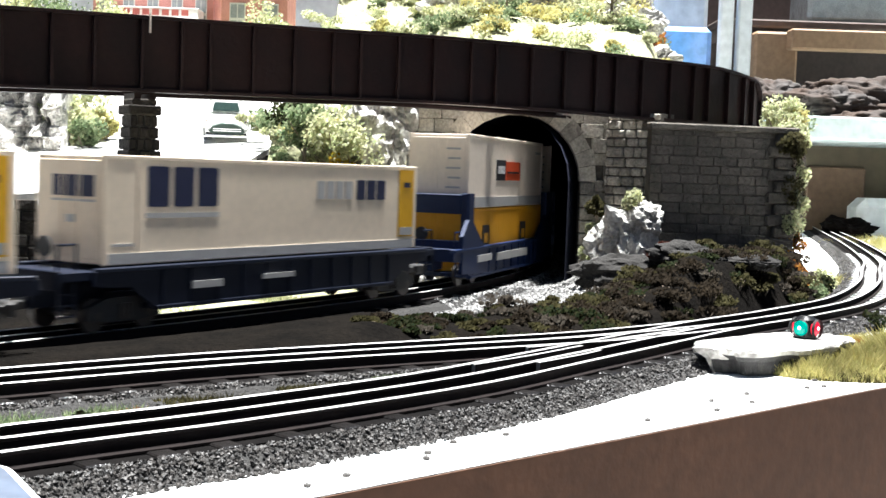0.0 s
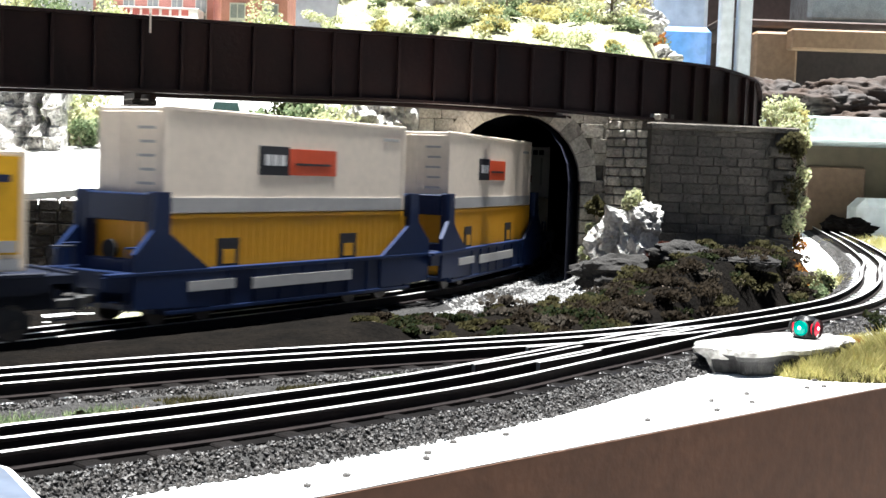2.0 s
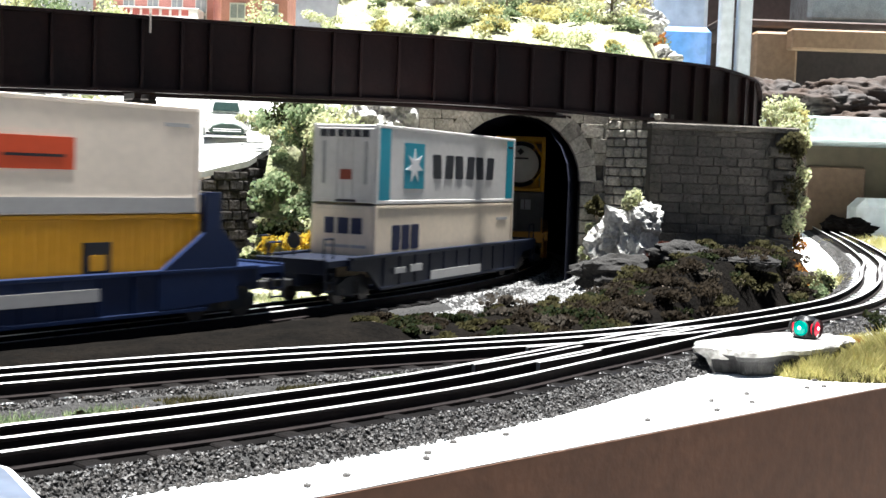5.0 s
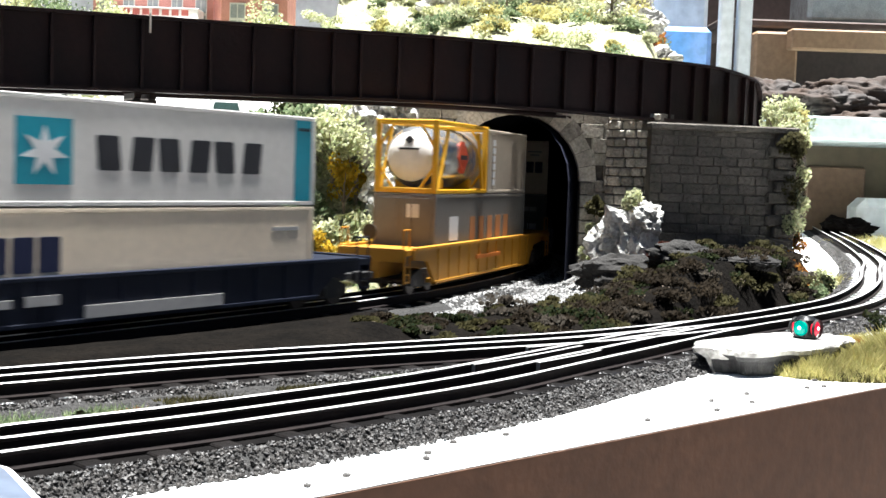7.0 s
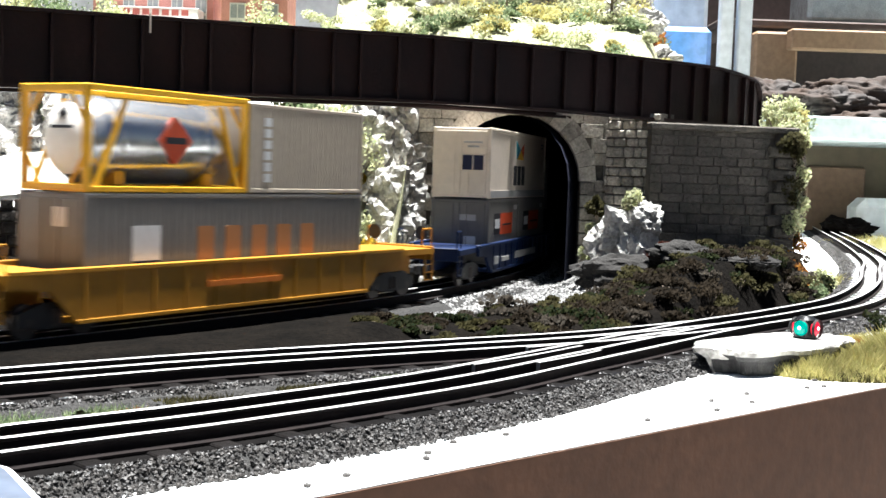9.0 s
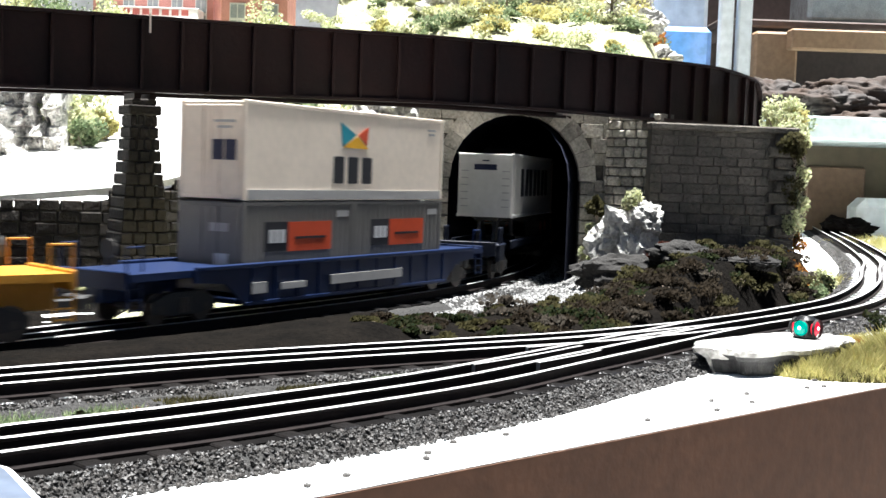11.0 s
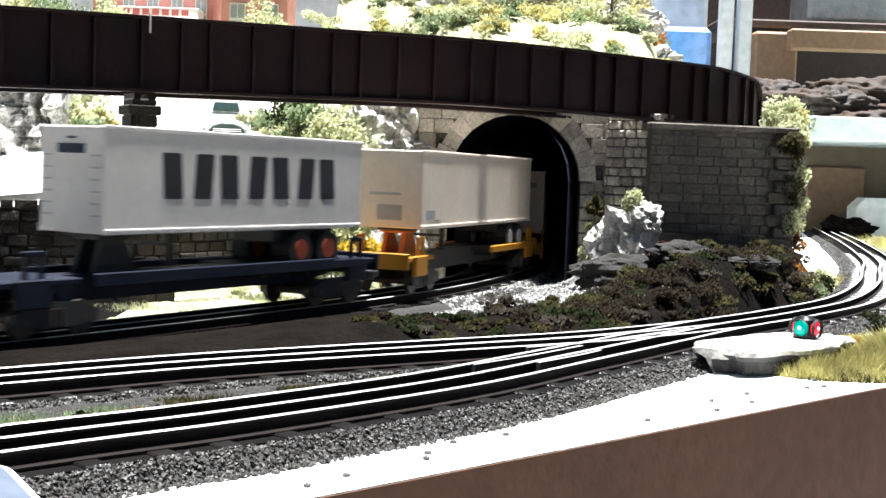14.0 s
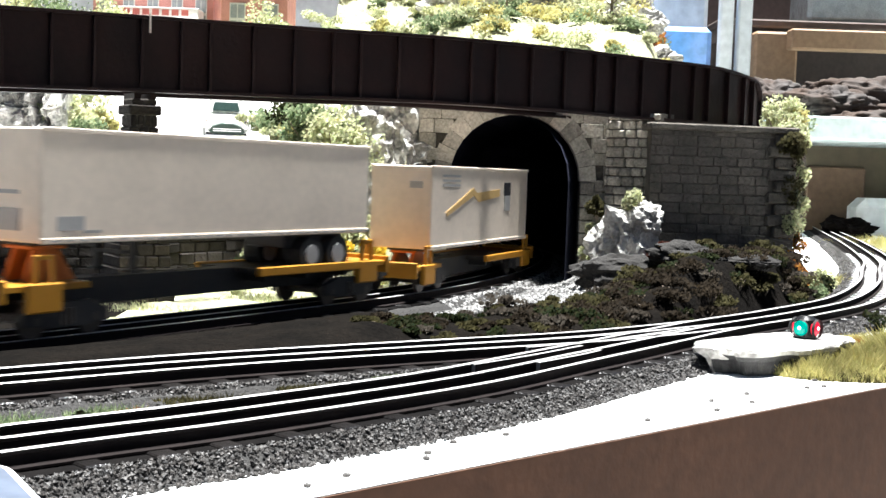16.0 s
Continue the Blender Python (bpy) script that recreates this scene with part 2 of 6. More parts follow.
def edge(d, inset=0.0):
    p = EDGE_A + EDGE_DIR * d + Vector((-EDGE_DIR.y, EDGE_DIR.x)) * inset
    return (p.x, p.y)


bm = bmesh.new()
prism(bm, [edge(-1.4), edge(1.9), (2.2, 3.6), (-3.2, 3.6), (-3.2, -0.2)], "z", -0.011, BOARD_Z)
bench = tagged(link_mesh("ground", bm, PLASTER), "white painted board of the layout bench", kind="structure")

bm = bmesh.new()
a, b = Vector(edge(-1.4, -0.0005)), Vector(edge(1.9, -0.0005))
o = Vector((EDGE_DIR.y, -EDGE_DIR.x)) * 0.0006
prism(bm, [a, b, b + o, a + o], "z", -0.42, BOARD_Z - 0.0004)
tagged(link_mesh("trim", bm, FASCIA), "brown hardboard fascia along the bench edge", kind="structure")

FLOORM = mat("grey_carpet", (0.12, 0.11, 0.10), 0.95, scale=10, bump=0.5, bscale=300)
WALLM = mat("white_painted_wall", (0.84, 0.84, 0.84), 0.8, col2=(0.76, 0.76, 0.77), scale=2, amount=0.5, bump=0.1, bscale=80)
bm = boxbm(-5, 6, -3, 7, -1.02, -1.0)
tagged(link_mesh("floor", bm, FLOORM), "dark grey carpeted room floor", kind="structure")
bm = boxbm(-5, 6, 5.2, 5.3, -1.0, 1.35)
tagged(link_mesh("wall_north", bm, WALLM), "plain white painted room wall", kind="structure")

# ---- tracks ----
TRAIN_C, TRAIN_R = Vector((-1.203, 1.485)), 1.30


def train_path(s):
    """A place on the train's line and its heading; s runs the way the train goes."""
    a = radians(84) - min(s, 0.55) / TRAIN_R
    x, y, rest = TRAIN_C.x + TRAIN_R * math.sin(a), TRAIN_C.y - TRAIN_R * math.cos(a), s - 0.55
    for length, r in ((0.30, 4.0), (0.60, 0.6), (9.0, 1e5)):
        if rest > 0:
            b = a - min(rest, length) / r
            x, y, a = x + r * (math.sin(b) - math.sin(a)), y - r * (math.cos(b) - math.cos(a)), b
            rest -= length
    return x, y, a


MAIN = spline([(-0.36, 0.17), (-0.25, 0.275), (-0.137, 0.390), (-0.077, 0.446), (0.002, 0.532), (0.063, 0.618), (0.118, 0.697),
               (0.172, 0.775), (0.243, 0.864), (0.325, 0.985), (0.405, 1.16), (0.472, 1.35), (0.535, 1.54), (0.645, 1.97), (0.80, 2.65)])
SIDING = spline([(-0.42, 0.30), (-0.30, 0.395), (-0.177, 0.503), (-0.099, 0.568), (0.002, 0.638), (0.078, 0.690), (0.125, 0.7305), (0.172, 0.7765)])
LOOP = [Vector((*train_path(s)[:2], 0)) for s in np.arange(2.0, -1.2, -0.015)]

GAUGE = 0.0178


def track(name, line, label, tie_from, tie_to, shoulder=0.033, tie_step=0.0235):
    root = empty(name)
    z = RAIL_Z
    bm = bmesh.new()
    prof = [(-shoulder - 0.009, BOARD_Z - 0.001), (-shoulder, 0.0118), (-0.026, 0.0126), (0.026, 0.0126), (shoulder, 0.0118), (shoulder + 0.009, BOARD_Z - 0.001)]
    sweep(bm, line, prof, closed=False)
    for v in bm.verts:
        v.co.z += 0.0012 * noise.noise(v.co * 220)
    part("ballast", bm, BALLAST, root)
    # dark strip that carries the rails' shade in its colour
    bm = bmesh.new()
    sweep(bm, line, [(-0.0275, 0.0110), (-0.0275, 0.0133), (0.0275, 0.0133), (0.0275, 0.0110)])
    part("roadbed", bm, TIE, root, "dark bed between the rails, deepened for shade")
    rail = [(-0.0030, z - 0.0062), (-0.0030, z - 0.0054), (-0.0007, z - 0.0048), (-0.0007, z - 0.0016), (-0.0013, z - 0.0013),
            (-0.0013, z - 0.0002), (-0.0009, z), (0.0009, z), (0.0013, z - 0.0002), (0.0013, z - 0.0013), (0.0007, z - 0.0016),
            (0.0007, z - 0.0048), (0.0030, z - 0.0054), (0.0030, z - 0.0062)]
    mi = [1, 1, 1, 1, 1, 0, 0, 0, 1, 1, 1, 1, 1, 1]
    for off in (-GAUGE, 0.0, GAUGE):
        bm = bmesh.new()
        sweep(bm, line, [(o + off, h) for o, h in rail], mi)
        part("rail", bm, [RAIL, RAILSIDE], root)
    me = None
    run, nxt = 0.0, 0.0
    for i in range(1, len(line)):
        d = line[i] - line[i - 1]
        run += d.length
        if run < nxt or not tie_from <= run <= tie_to:
            nxt = max(nxt, run) if run < tie_from else nxt
            continue
        nxt = run + tie_step - 0.006
        if me is None:
            tb = boxbm(-0.0042, 0.0042, -0.029, 0.029, 0.0085, z - 0.0058, bevel=0.0006)
            me = bpy.data.meshes.new("tie")
            tb.to_mesh(me)
            tb.free()
            me.materials.append(TIEEND)
        t = new("tie", me)
        t.parent = root
        t.matrix_basis = pose(line[i].x, line[i].y, 0, 0, 0, math.degrees(math.atan2(d.y, d.x)) + random.uniform(-1.5, 1.5))
    return tagged(root, label, "railway track", kind="structure")


main_track = track("main_track", MAIN, "three-rail model track on dark ties and grey ballast", 0.1, 1.9)
siding_track = track("siding_track", SIDING, "three-rail siding joining the main track at a turnout", 0.1, 0.72, shoulder=0.036)
loop_track = track("loop_track", LOOP, "three-rail track of the train, on grey ballast", 0.9, 2.6, shoulder=0.036)


def chips(name, line, s0, s1, lo, hi, count, seed, size=0.0016, both=True, material=None):
    """Loose ballast chips on the shoulders of a track."""
    rng = random.Random(seed)
    acc = [0.0]
    for i in range(1, len(line)):
        acc.append(acc[-1] + (line[i] - line[i - 1]).length)
    verts, faces = [], []
    for _ in range(count):
        s = rng.uniform(s0, s1)
        i = min(max(1, int(np.searchsorted(acc, s))), len(line) - 1)
        f = (s - acc[i - 1]) / (acc[i] - acc[i - 1])
        p = line[i - 1].lerp(line[i], f)
        d = (line[i] - line[i - 1]).normalized()
        o = rng.uniform(lo, hi) * (rng.choice((-1, 1)) if both else 1)
        ao = abs(o)
        h = 0.0127 if ao < 0.033 else max(BOARD_Z + 0.0004, 0.0122 - (ao - 0.033) * 0.6)
        c = Vector((p.x + d.y * o, p.y - d.x * o, h + rng.uniform(-0.0004, 0.0009)))
        r = size * rng.uniform(0.5, 1.25)
        m = Euler((rng.uniform(0, 6), rng.uniform(0, 6), rng.uniform(0, 6))).to_matrix()
        b = len(verts)
        for v in ((1, 0, 0), (-1, 0, 0), (0, 1, 0), (0, -1, 0), (0, 0, 1), (0, 0, -1)):
            verts.append(c + m @ Vector(v) * (r * rng.uniform(0.6, 1.15)))
        for q in ((0, 2, 4), (2, 1, 4), (1, 3, 4), (3, 0, 4), (2, 0, 5), (1, 2, 5), (3, 1, 5), (0, 3, 5)):
            faces.append(tuple(b + k for k in q))
    me = bpy.data.meshes.new(name)
    me.from_pydata(verts, [], faces)
    me.materials.append(material or STONE_CHIP)
    return tagged(new(name, me), "loose grey ballast stones along the track", "ballast", kind="stuff")


chips("ballast_stones", MAIN, 0.12, 1.25, 0.0285, 0.044, 30000, 1, size=0.00105)
chips("ballast_stones", SIDING, 0.1, 0.62, 0.0285, 0.046, 16000, 2, size=0.00105)
chips("ballast_stones", MAIN, 1.25, 2.2, 0.0285, 0.045, 5000, 3, size=0.0020)
# the chips near the portal take the sun-paled ballast colour
chips("ballast_stones", LOOP, 1.56, 2.1, 0.0285, 0.050, 8000, 4, material=LITCHIP)
chips("ballast_stones", LOOP, 1.05, 1.56, -0.050, -0.0285, 3000, 7, both=False)

# switch points and guard rails of the turnout
turnout = empty("turnout")
for k, ctrl in enumerate([[(0.016, 0.5775), (0.045, 0.6135), (0.075, 0.656)], [(0.045, 0.6415), (0.085, 0.676), (0.135, 0.727)],
                          [(0.062, 0.6500), (0.098, 0.690), (0.150, 0.750)], [(0.030, 0.6610), (0.072, 0.690), (0.118, 0.730)],
                          [(0.047, 0.5905), (0.072, 0.6240), (0.083, 0.642)], [(0.005, 0.6440), (0.040, 0.667), (0.062, 0.683)]]):
    bm = bmesh.new()
    sweep(bm, spline(ctrl, 0.006), [(-0.0010, RAIL_Z - 0.006), (-0.0010, RAIL_Z - 0.0004), (0.0010, RAIL_Z - 0.0004), (0.0010, RAIL_Z - 0.006)], [1, 0, 1, 1])
    part("switch_rail", bm, [RAIL, RAILSIDE], turnout)
tagged(turnout, "bright steel switch rails of the track turnout", "turnout")

# ---- the plate girder bridge ----
BR = spline([(-0.52, 0.665, 0.146), (-0.40, 0.755, 0.151), (-0.296, 0.830, 0.155), (-0.217, 0.885, 0.158), (-0.10, 0.952, 0.161), (-0.004, 1.0, 0.163),
             (0.085, 1.045, 0.1625), (0.165, 1.093, 0.1610), (0.225, 1.140, 0.1610), (0.270, 1.190, 0.1610), (0.296, 1.228, 0.1610), (0.306, 1.250, 0.1610)], 0.01)
BR_N = [(BR[min(i + 1, len(BR) - 1)] - BR[max(i - 1, 0)]).to_2d().normalized() for i in range(len(BR))]
GH = 0.051
BR_LEN = [0.0]
for i in range(1, len(BR)):
    BR_LEN.append(BR_LEN[-1] + (BR[i] - BR[i - 1]).length)


def end_drop(i):
    """How far the girder's top falls towards its rounded right end."""
    r = BR_LEN[-1] - BR_LEN[i]
    return 0.008 * max(0.0, 1 - r / 0.12) ** 1.5 + 0.014 * max(0.0, 1 - r / 0.030) ** 2.2


def lower_end(bm, rows):
    bm.verts.ensure_lookup_table()
    n = len(rows)
    for k, v in enumerate(bm.verts):
        if rows[k % n]:
            v.co.z -= end_drop(k // n)


bridge = empty("girder_bridge")
for off in (0.0, -0.070):
    bm = bmesh.new()
    sweep(bm, BR, [(off - 0.0012, 0.0), (off - 0.0012, GH), (off + 0.0012, GH), (off + 0.0012, 0.0)])
    lower_end(bm, (0, 1, 1, 0))
    part("web_plate", bm, GIRDER, bridge)
    for h in (0.0, GH):
        bm = bmesh.new()
        sweep(bm, BR, [(off - 0.006, h - 0.0011), (off - 0.006, h + 0.0011), (off + 0.006, h + 0.0011), (off + 0.006, h - 0.0011)])
        lower_end(bm, (h > 0,) * 4)
        part("flange", bm, GIRDER, bridge)
acc, nxt, rib, n_beam = 0.0, 0.012, None, 0
for i in range(1, len(BR)):
    acc += (BR[i] - BR[i - 1]).length
    if acc < nxt:
        continue
    nxt += 0.0295
    if rib is None:
        rb = boxbm(-0.0011, 0.0011, -0.0052, -0.0012, 0.0012, GH - 0.0012, bevel=0.0003)
        rib = bpy.data.meshes.new("stiffener")
        rb.to_mesh(rib)
        rb.free()
        rib.materials.append(GIRDER)
    n_beam += 1
    if n_beam % 5 == 0:
        part("cross_beam", boxbm(-0.0018, 0.0018, 0.0012, 0.0688, 0.022, 0.034), GIRDER, bridge).matrix_basis = pose(BR[i].x, BR[i].y, BR[i].z, 0, 0, math.degrees(math.atan2(BR_N[i].y, BR_N[i].x)))
    r = new("stiffener", rib)
    r.parent = bridge
    r.matrix_basis = pose(BR[i].x, BR[i].y, BR[i].z, 0, 0, math.degrees(math.atan2(BR_N[i].y, BR_N[i].x))) @ Matrix.Diagonal((1, 1, 1 - end_drop(i) / GH, 1))
bm = boxbm(-0.0007, 0.0007, -0.0068, -0.0060, 0.040, 0.0535)
jo = part("joint_strip", bm, mat("pale_joint", (0.5, 0.45, 0.4), 0.6), bridge, "pale strip at the girder joint")
jo.matrix_basis = pose(-0.213, 0.8865, 0.158, 0, 0, 34)
tagged(bridge, "curved dark brown steel plate girder bridge on stone supports", "bridge")

# ---- bridge pier ----
pier = empty("bridge_pier", pose(-0.2215, 0.905, 0, 0, 0, 32))
PZ = 0.1555
for c in range(17):
    z0, z1 = c * 0.00833, c * 0.00833 + 0.0079
    f = 1 - c / 17
    hw, hd = 0.0092 + 0.0135 * f, 0.0105 + 0.0120 * f
    n = 3 if c % 2 else 4
    for k in range(n):
        w = 2 * hw / n
        bm = boxbm(-hw + k * w + 0.0003, -hw + (k + 1) * w - 0.0003, -hd, hd, z0, z1, bevel=0.0009)
        part("stone", bm, PIERST, pier)
bm = boxbm(-0.0085, 0.0085, -0.0100, 0.0100, 0.0, 0.1416)
part("core", bm, MORTAR, pier)
bm = boxbm(-0.0118, 0.0118, -0.0135, 0.0135, 0.1415, 0.1485, bevel=0.001)
part("cap", bm, PIERST, pier)
bm = boxbm(-0.0090, 0.0090, -0.0110, 0.0110, 0.1485, 0.1530, bevel=0.001)
part("cap", bm, PIERST, pier)
for x in (-0.008, 0.003):
    bm = boxbm(x, x + 0.005, -0.012, 0.012, 0.1530, PZ + 0.0012)
    part("bearing", bm, GIRDER, pier)
tagged(pier, "tapered brown stone bridge pier with a stepped cap", "bridge pier")


# ---- stone walls: courses of separate blocks before a mortar core ----
def courses(root, w, h, ch, lo, hi, material, seed, keep=None, depth=0.004, proud=0.0018, z0=0.0, joint=0.0004, bevel=0.0009):
    """Blocks on the plane y=0 of root, facing -y, from x=0 to w, z=z0 to h."""
    rng = random.Random(seed)
    z = z0
    while z < h - 0.001:
        hh = min(ch * rng.uniform(0.85, 1.15), h - z)
        x = -rng.uniform(0, lo)
        while x < w:
            l = rng.uniform(lo, hi)
            x0, x1 = max(0, x), min(w, x + l)
            if x1 - x0 > 0.002 and (keep is None or keep((x0 + x1) / 2, z + hh / 2)):
                p = rng.uniform(0.2, 1.0) * proud
                b = boxbm(x0 + joint, x1 - joint, -p, depth, z + joint, z + hh - joint, bevel=bevel)
                for v in b.verts:
                    if v.co.y < 0:
                        v.co += Vector((0, 0.0007 * noise.noise(v.co * 300 + Vector((seed, 0, 0))), 0))
                part("stone", b, material, root)
            x += l
        z += hh


abut = empty("bridge_abutment", pose(0.176, 1.084, 0, 0, 0, 9))
AW, AH = 0.131, 0.1575
part("core", boxbm(0.002, AW - 0.002, 0.003, 0.24, 0, AH - 0.001), MORTAR, abut)
courses(abut, AW - 0.022, AH - 0.006, 0.0082, 0.014, 0.022, ABUT, 5, proud=0.0009, joint=0.00015, bevel=0.0005)
q = boxbm(-0.002, AW + 0.003, -0.004, 0.245, AH - 0.006, AH, bevel=0.0012)
part("coping", q, ABUT, abut)
for k in range(15):
    w = 0.024 if k % 2 else 0.017
    part("quoin", boxbm(AW - w, AW + 0.002, -0.0035, 0.03 - w * 0.4, k * 0.0101, k * 0.0101 + 0.0096, bevel=0.0014), ABUT, abut)
side = empty("side_face", pose(AW - 0.002, 0.0, 0, 0, 0, 90))
side.parent = abut
courses(side, 0.24, AH - 0.006, 0.0100, 0.014, 0.024, ABUT, 8, proud=0.0009, joint=0.00015, bevel=0.0005)
tagged(abut, "weathered stone bridge abutment with corner quoins", "bridge abutment")

# ---- tunnel portal ----
PY, PX0, PX1, PTOP = 1.135, -0.026, 0.150, 0.180
OX, OR, OSP = 0.0625, 0.0595, 0.1040
portal = empty("tunnel_portal", pose(PX0, PY, 0))


def outside_arch(x, z, r=None):
    r = OR + 0.013 if r is None else r
    x += PX0 - OX
    return abs(x) > r if z < OSP else math.hypot(x, z - OSP) > r


bm = bmesh.new()
n = 28
arc = [(PX0 + 0.002, 0), (OX - OR, 0)] + [(OX - OR * math.cos(math.pi * k / n), OSP + OR * math.sin(math.pi * k / n)) for k in range(n + 1)] + [(OX + OR, 0), (PX1, 0), (PX1, PTOP), (PX0 + 0.002, PTOP)]
prism(bm, [(x - PX0, z) for x, z in arc], "y", 0.002, 0.020)
part("core", bm, MORTAR, portal)
courses(portal, PX1 - PX0, PTOP, 0.0120, 0.013, 0.026, STONE, 11, keep=outside_arch, joint=0.0002, bevel=0.0007)
for k in range(15):
    a0, a1 = math.pi * k / 15 + 0.004, math.pi * (k + 1) / 15 - 0.004
    rr = OR + 0.014 + 0.002 * (k % 2)
    pts = [(OX - PX0 - r * math.cos(a), OSP + r * math.sin(a)) for r, a in ((OR - 0.001, a0), (rr, a0), (rr, a1), (OR - 0.001, a1))]
    bm = bmesh.new()
    prism(bm, pts, "y", -0.0035, 0.012)
    part("voussoir", bm, STONE, portal)
for sx in (-1, 1):
    for k in range(9):
        w = 0.013 + 0.003 * (k % 2)
        x0 = OX - PX0 + sx * OR
        xa, xb = (x0, x0 + w) if sx > 0 else (x0 - w, x0)
        part("jamb_stone", boxbm(xa, xb, -0.003, 0.012, k * 0.01155 + 0.0003, k * 0.01155 + 0.0111, bevel=0.001), STONE, portal)
# lining added behind the mouth, coloured as the shade in there
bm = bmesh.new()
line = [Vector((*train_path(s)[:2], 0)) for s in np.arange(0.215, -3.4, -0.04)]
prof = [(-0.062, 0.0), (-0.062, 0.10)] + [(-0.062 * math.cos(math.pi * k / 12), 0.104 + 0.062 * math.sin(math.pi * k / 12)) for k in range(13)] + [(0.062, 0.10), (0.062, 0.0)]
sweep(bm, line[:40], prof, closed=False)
part("tunnel_lining", bm, BLACK, portal, "tunnel lining coloured black for shade").matrix_basis = pose(-PX0, -PY, 0)
tagged(portal, "cut stone tunnel portal with an arched black mouth", "tunnel portal")

# wing wall from the portal to the abutment
wing = empty("wing_wall", pose(0.143, 1.128, 0, 0, 0, -38))
part("core", boxbm(0, 0.052, 0.002, 0.05, 0, 0.166), MORTAR, wing)
courses(wing, 0.053, 0.166, 0.0085, 0.007, 0.014, STONE, 21, proud=0.004, joint=0.0005, bevel=0.0011)
tagged(wing, "rough random stone wing wall beside the tunnel", "retaining wall")

# ---- retaining wall under the road ----
ROADEDGE = [(-0.62, 0.95), (-0.48, 0.97), (-0.355, 1.0), (-0.273, 1.03), (-0.238, 1.06), (-0.181, 1.15), (-0.160, 1.30)]


def road_z(x, y):
    return -0.0995 + 0.038 * x + 0.189 * y


wall = empty("retaining_wall")
for k in range(len(ROADEDGE) - 1):
    p, q = Vector(ROADEDGE[k]), Vector(ROADEDGE[k + 1])
    l = (q - p).length
    seg = empty("wall_panel", pose(p.x, p.y, 0, 0, 0, math.degrees(math.atan2(q.y - p.y, q.x - p.x))))
    seg.parent = wall
    za, zb = road_z(*p), road_z(*q)
    bm = bmesh.new()
    prism(bm, [(0, 0), (l, 0), (l, zb - 0.009), (0, za - 0.009)], "y", 0.002, 0.014)
    part("core", bm, MORTAR, seg)
    if k >= 1:
        courses(seg, l, max(za, zb), 0.0095, 0.012, 0.021, PIERST, 31 + k, keep=lambda x, z, za=za, zb=zb, l=l: z < za + (zb - za) * x / l - 0.0035)
tagged(wall, "brown stone retaining wall below the road", "retaining wall")

# ---- road, hill and banks ----
def grid(name, x0, x1, y0, y1, nx, ny, fn, material, label, keep=None, smooth=True, kind="structure"):
    bm = bmesh.new()
    vs = {}
    for j in range(ny + 1):
        for i in range(nx + 1):
            x, y = x0 + (x1 - x0) * i / nx, y0 + (y1 - y0) * j / ny
            if keep is None or keep(x, y):
                vs[i, j] = bm.verts.new((x, y, fn(x, y)))
    for j in range(ny):
        for i in range(nx):
            c = [(i, j), (i + 1, j), (i + 1, j + 1), (i, j + 1)]
            if all(k in vs for k in c):
                bm.faces.new([vs[k] for k in c])
    return tagged(link_mesh(name, bm, material, smooth), label, kind=kind)


bm = bmesh.new()
road_line = [(x, y) for x, y in ROADEDGE] + [(-0.20, 1.55), (-0.30, 1.85), (-0.75, 1.85), (-1.1, 1.4), (-1.0, 0.95)]
lo = [bm.verts.new((x, y, road_z(x, y) - 0.004)) for x, y in road_line]
hi = [bm.verts.new((x, y, road_z(x, y) + 0.0015)) for x, y in road_line]
bm.faces.new(hi)
for i in range(len(hi)):
    j = (i + 1) % len(hi)
    bm.faces.new((lo[i], lo[j], hi[j], hi[i]))
bmesh.ops.triangulate(bm, faces=bm.faces[:])
bmesh.ops.recalc_face_normals(bm, faces=bm.faces[:])
tagged(link_mesh("road", bm, ROADM), "pale concrete road sloping up behind the bridge", kind="structure")


def sm(a, b, x):
    t = min(1, max(0, (x - a) / (b - a)))
    return t * t * (3 - 2 * t)


def hill_z(x, y):
    bank = -0.01 + 0.03 * sm(1.04, 1.08, y) + 0.13 * sm(1.06, 1.21, y) + 0.25 * sm(1.48, 2.0, y)
    over = 0.174 + 0.11 * sm(1.18, 1.46, y) + 0.16 * sm(1.45, 2.0, y)
    k = sm(-0.05, -0.02, x)
    z = bank * (1 - k) + over * k
    z *= 1 - sm(0.20, 0.31, x - 0.10 * (y - 1.3))
    z = z - 0.03 * (sm(0.13, 0.2, x)) * (1 - sm(1.25, 1.4, y))
    z += 0.014 * noise.fractal(Vector((x * 9, y * 9, 0)), 0.9, 2.0, 4) * sm(1.05, 1.2, y)
    return z


grid("hill", -0.165, 0.42, 1.035, 2.3, 90, 150, hill_z, DRY, "grassy model hillside of yellow-green turf over the tunnel",
     keep=lambda x, y: not (-0.03 < x < 0.155 and y < 1.142) and not (x > 0.155 and y < 1.16))
grid("hill_back", -1.9, -0.165, 1.62, 2.6, 60, 40, lambda x, y: road_z(x, y) - 0.01 + 0.02 * sm(1.75, 2.3, y) + 0.012 * noise.noise(Vector((x * 8, y * 8, 0))), DRY,
     "grassy rise behind the road")


SX, SY = [p.x for p in SIDING] + [p.x for p in MAIN if p.x > 0.175], [p.y for p in SIDING] + [p.y for p in MAIN if p.x > 0.175]


def near_line(x):
    return float(np.interp(x, SX, SY))


NEAR_TRACKS = [Vector(p[:2]) for p in MAIN[20:170:2]] + [Vector(p[:2]) for p in SIDING[::2]]


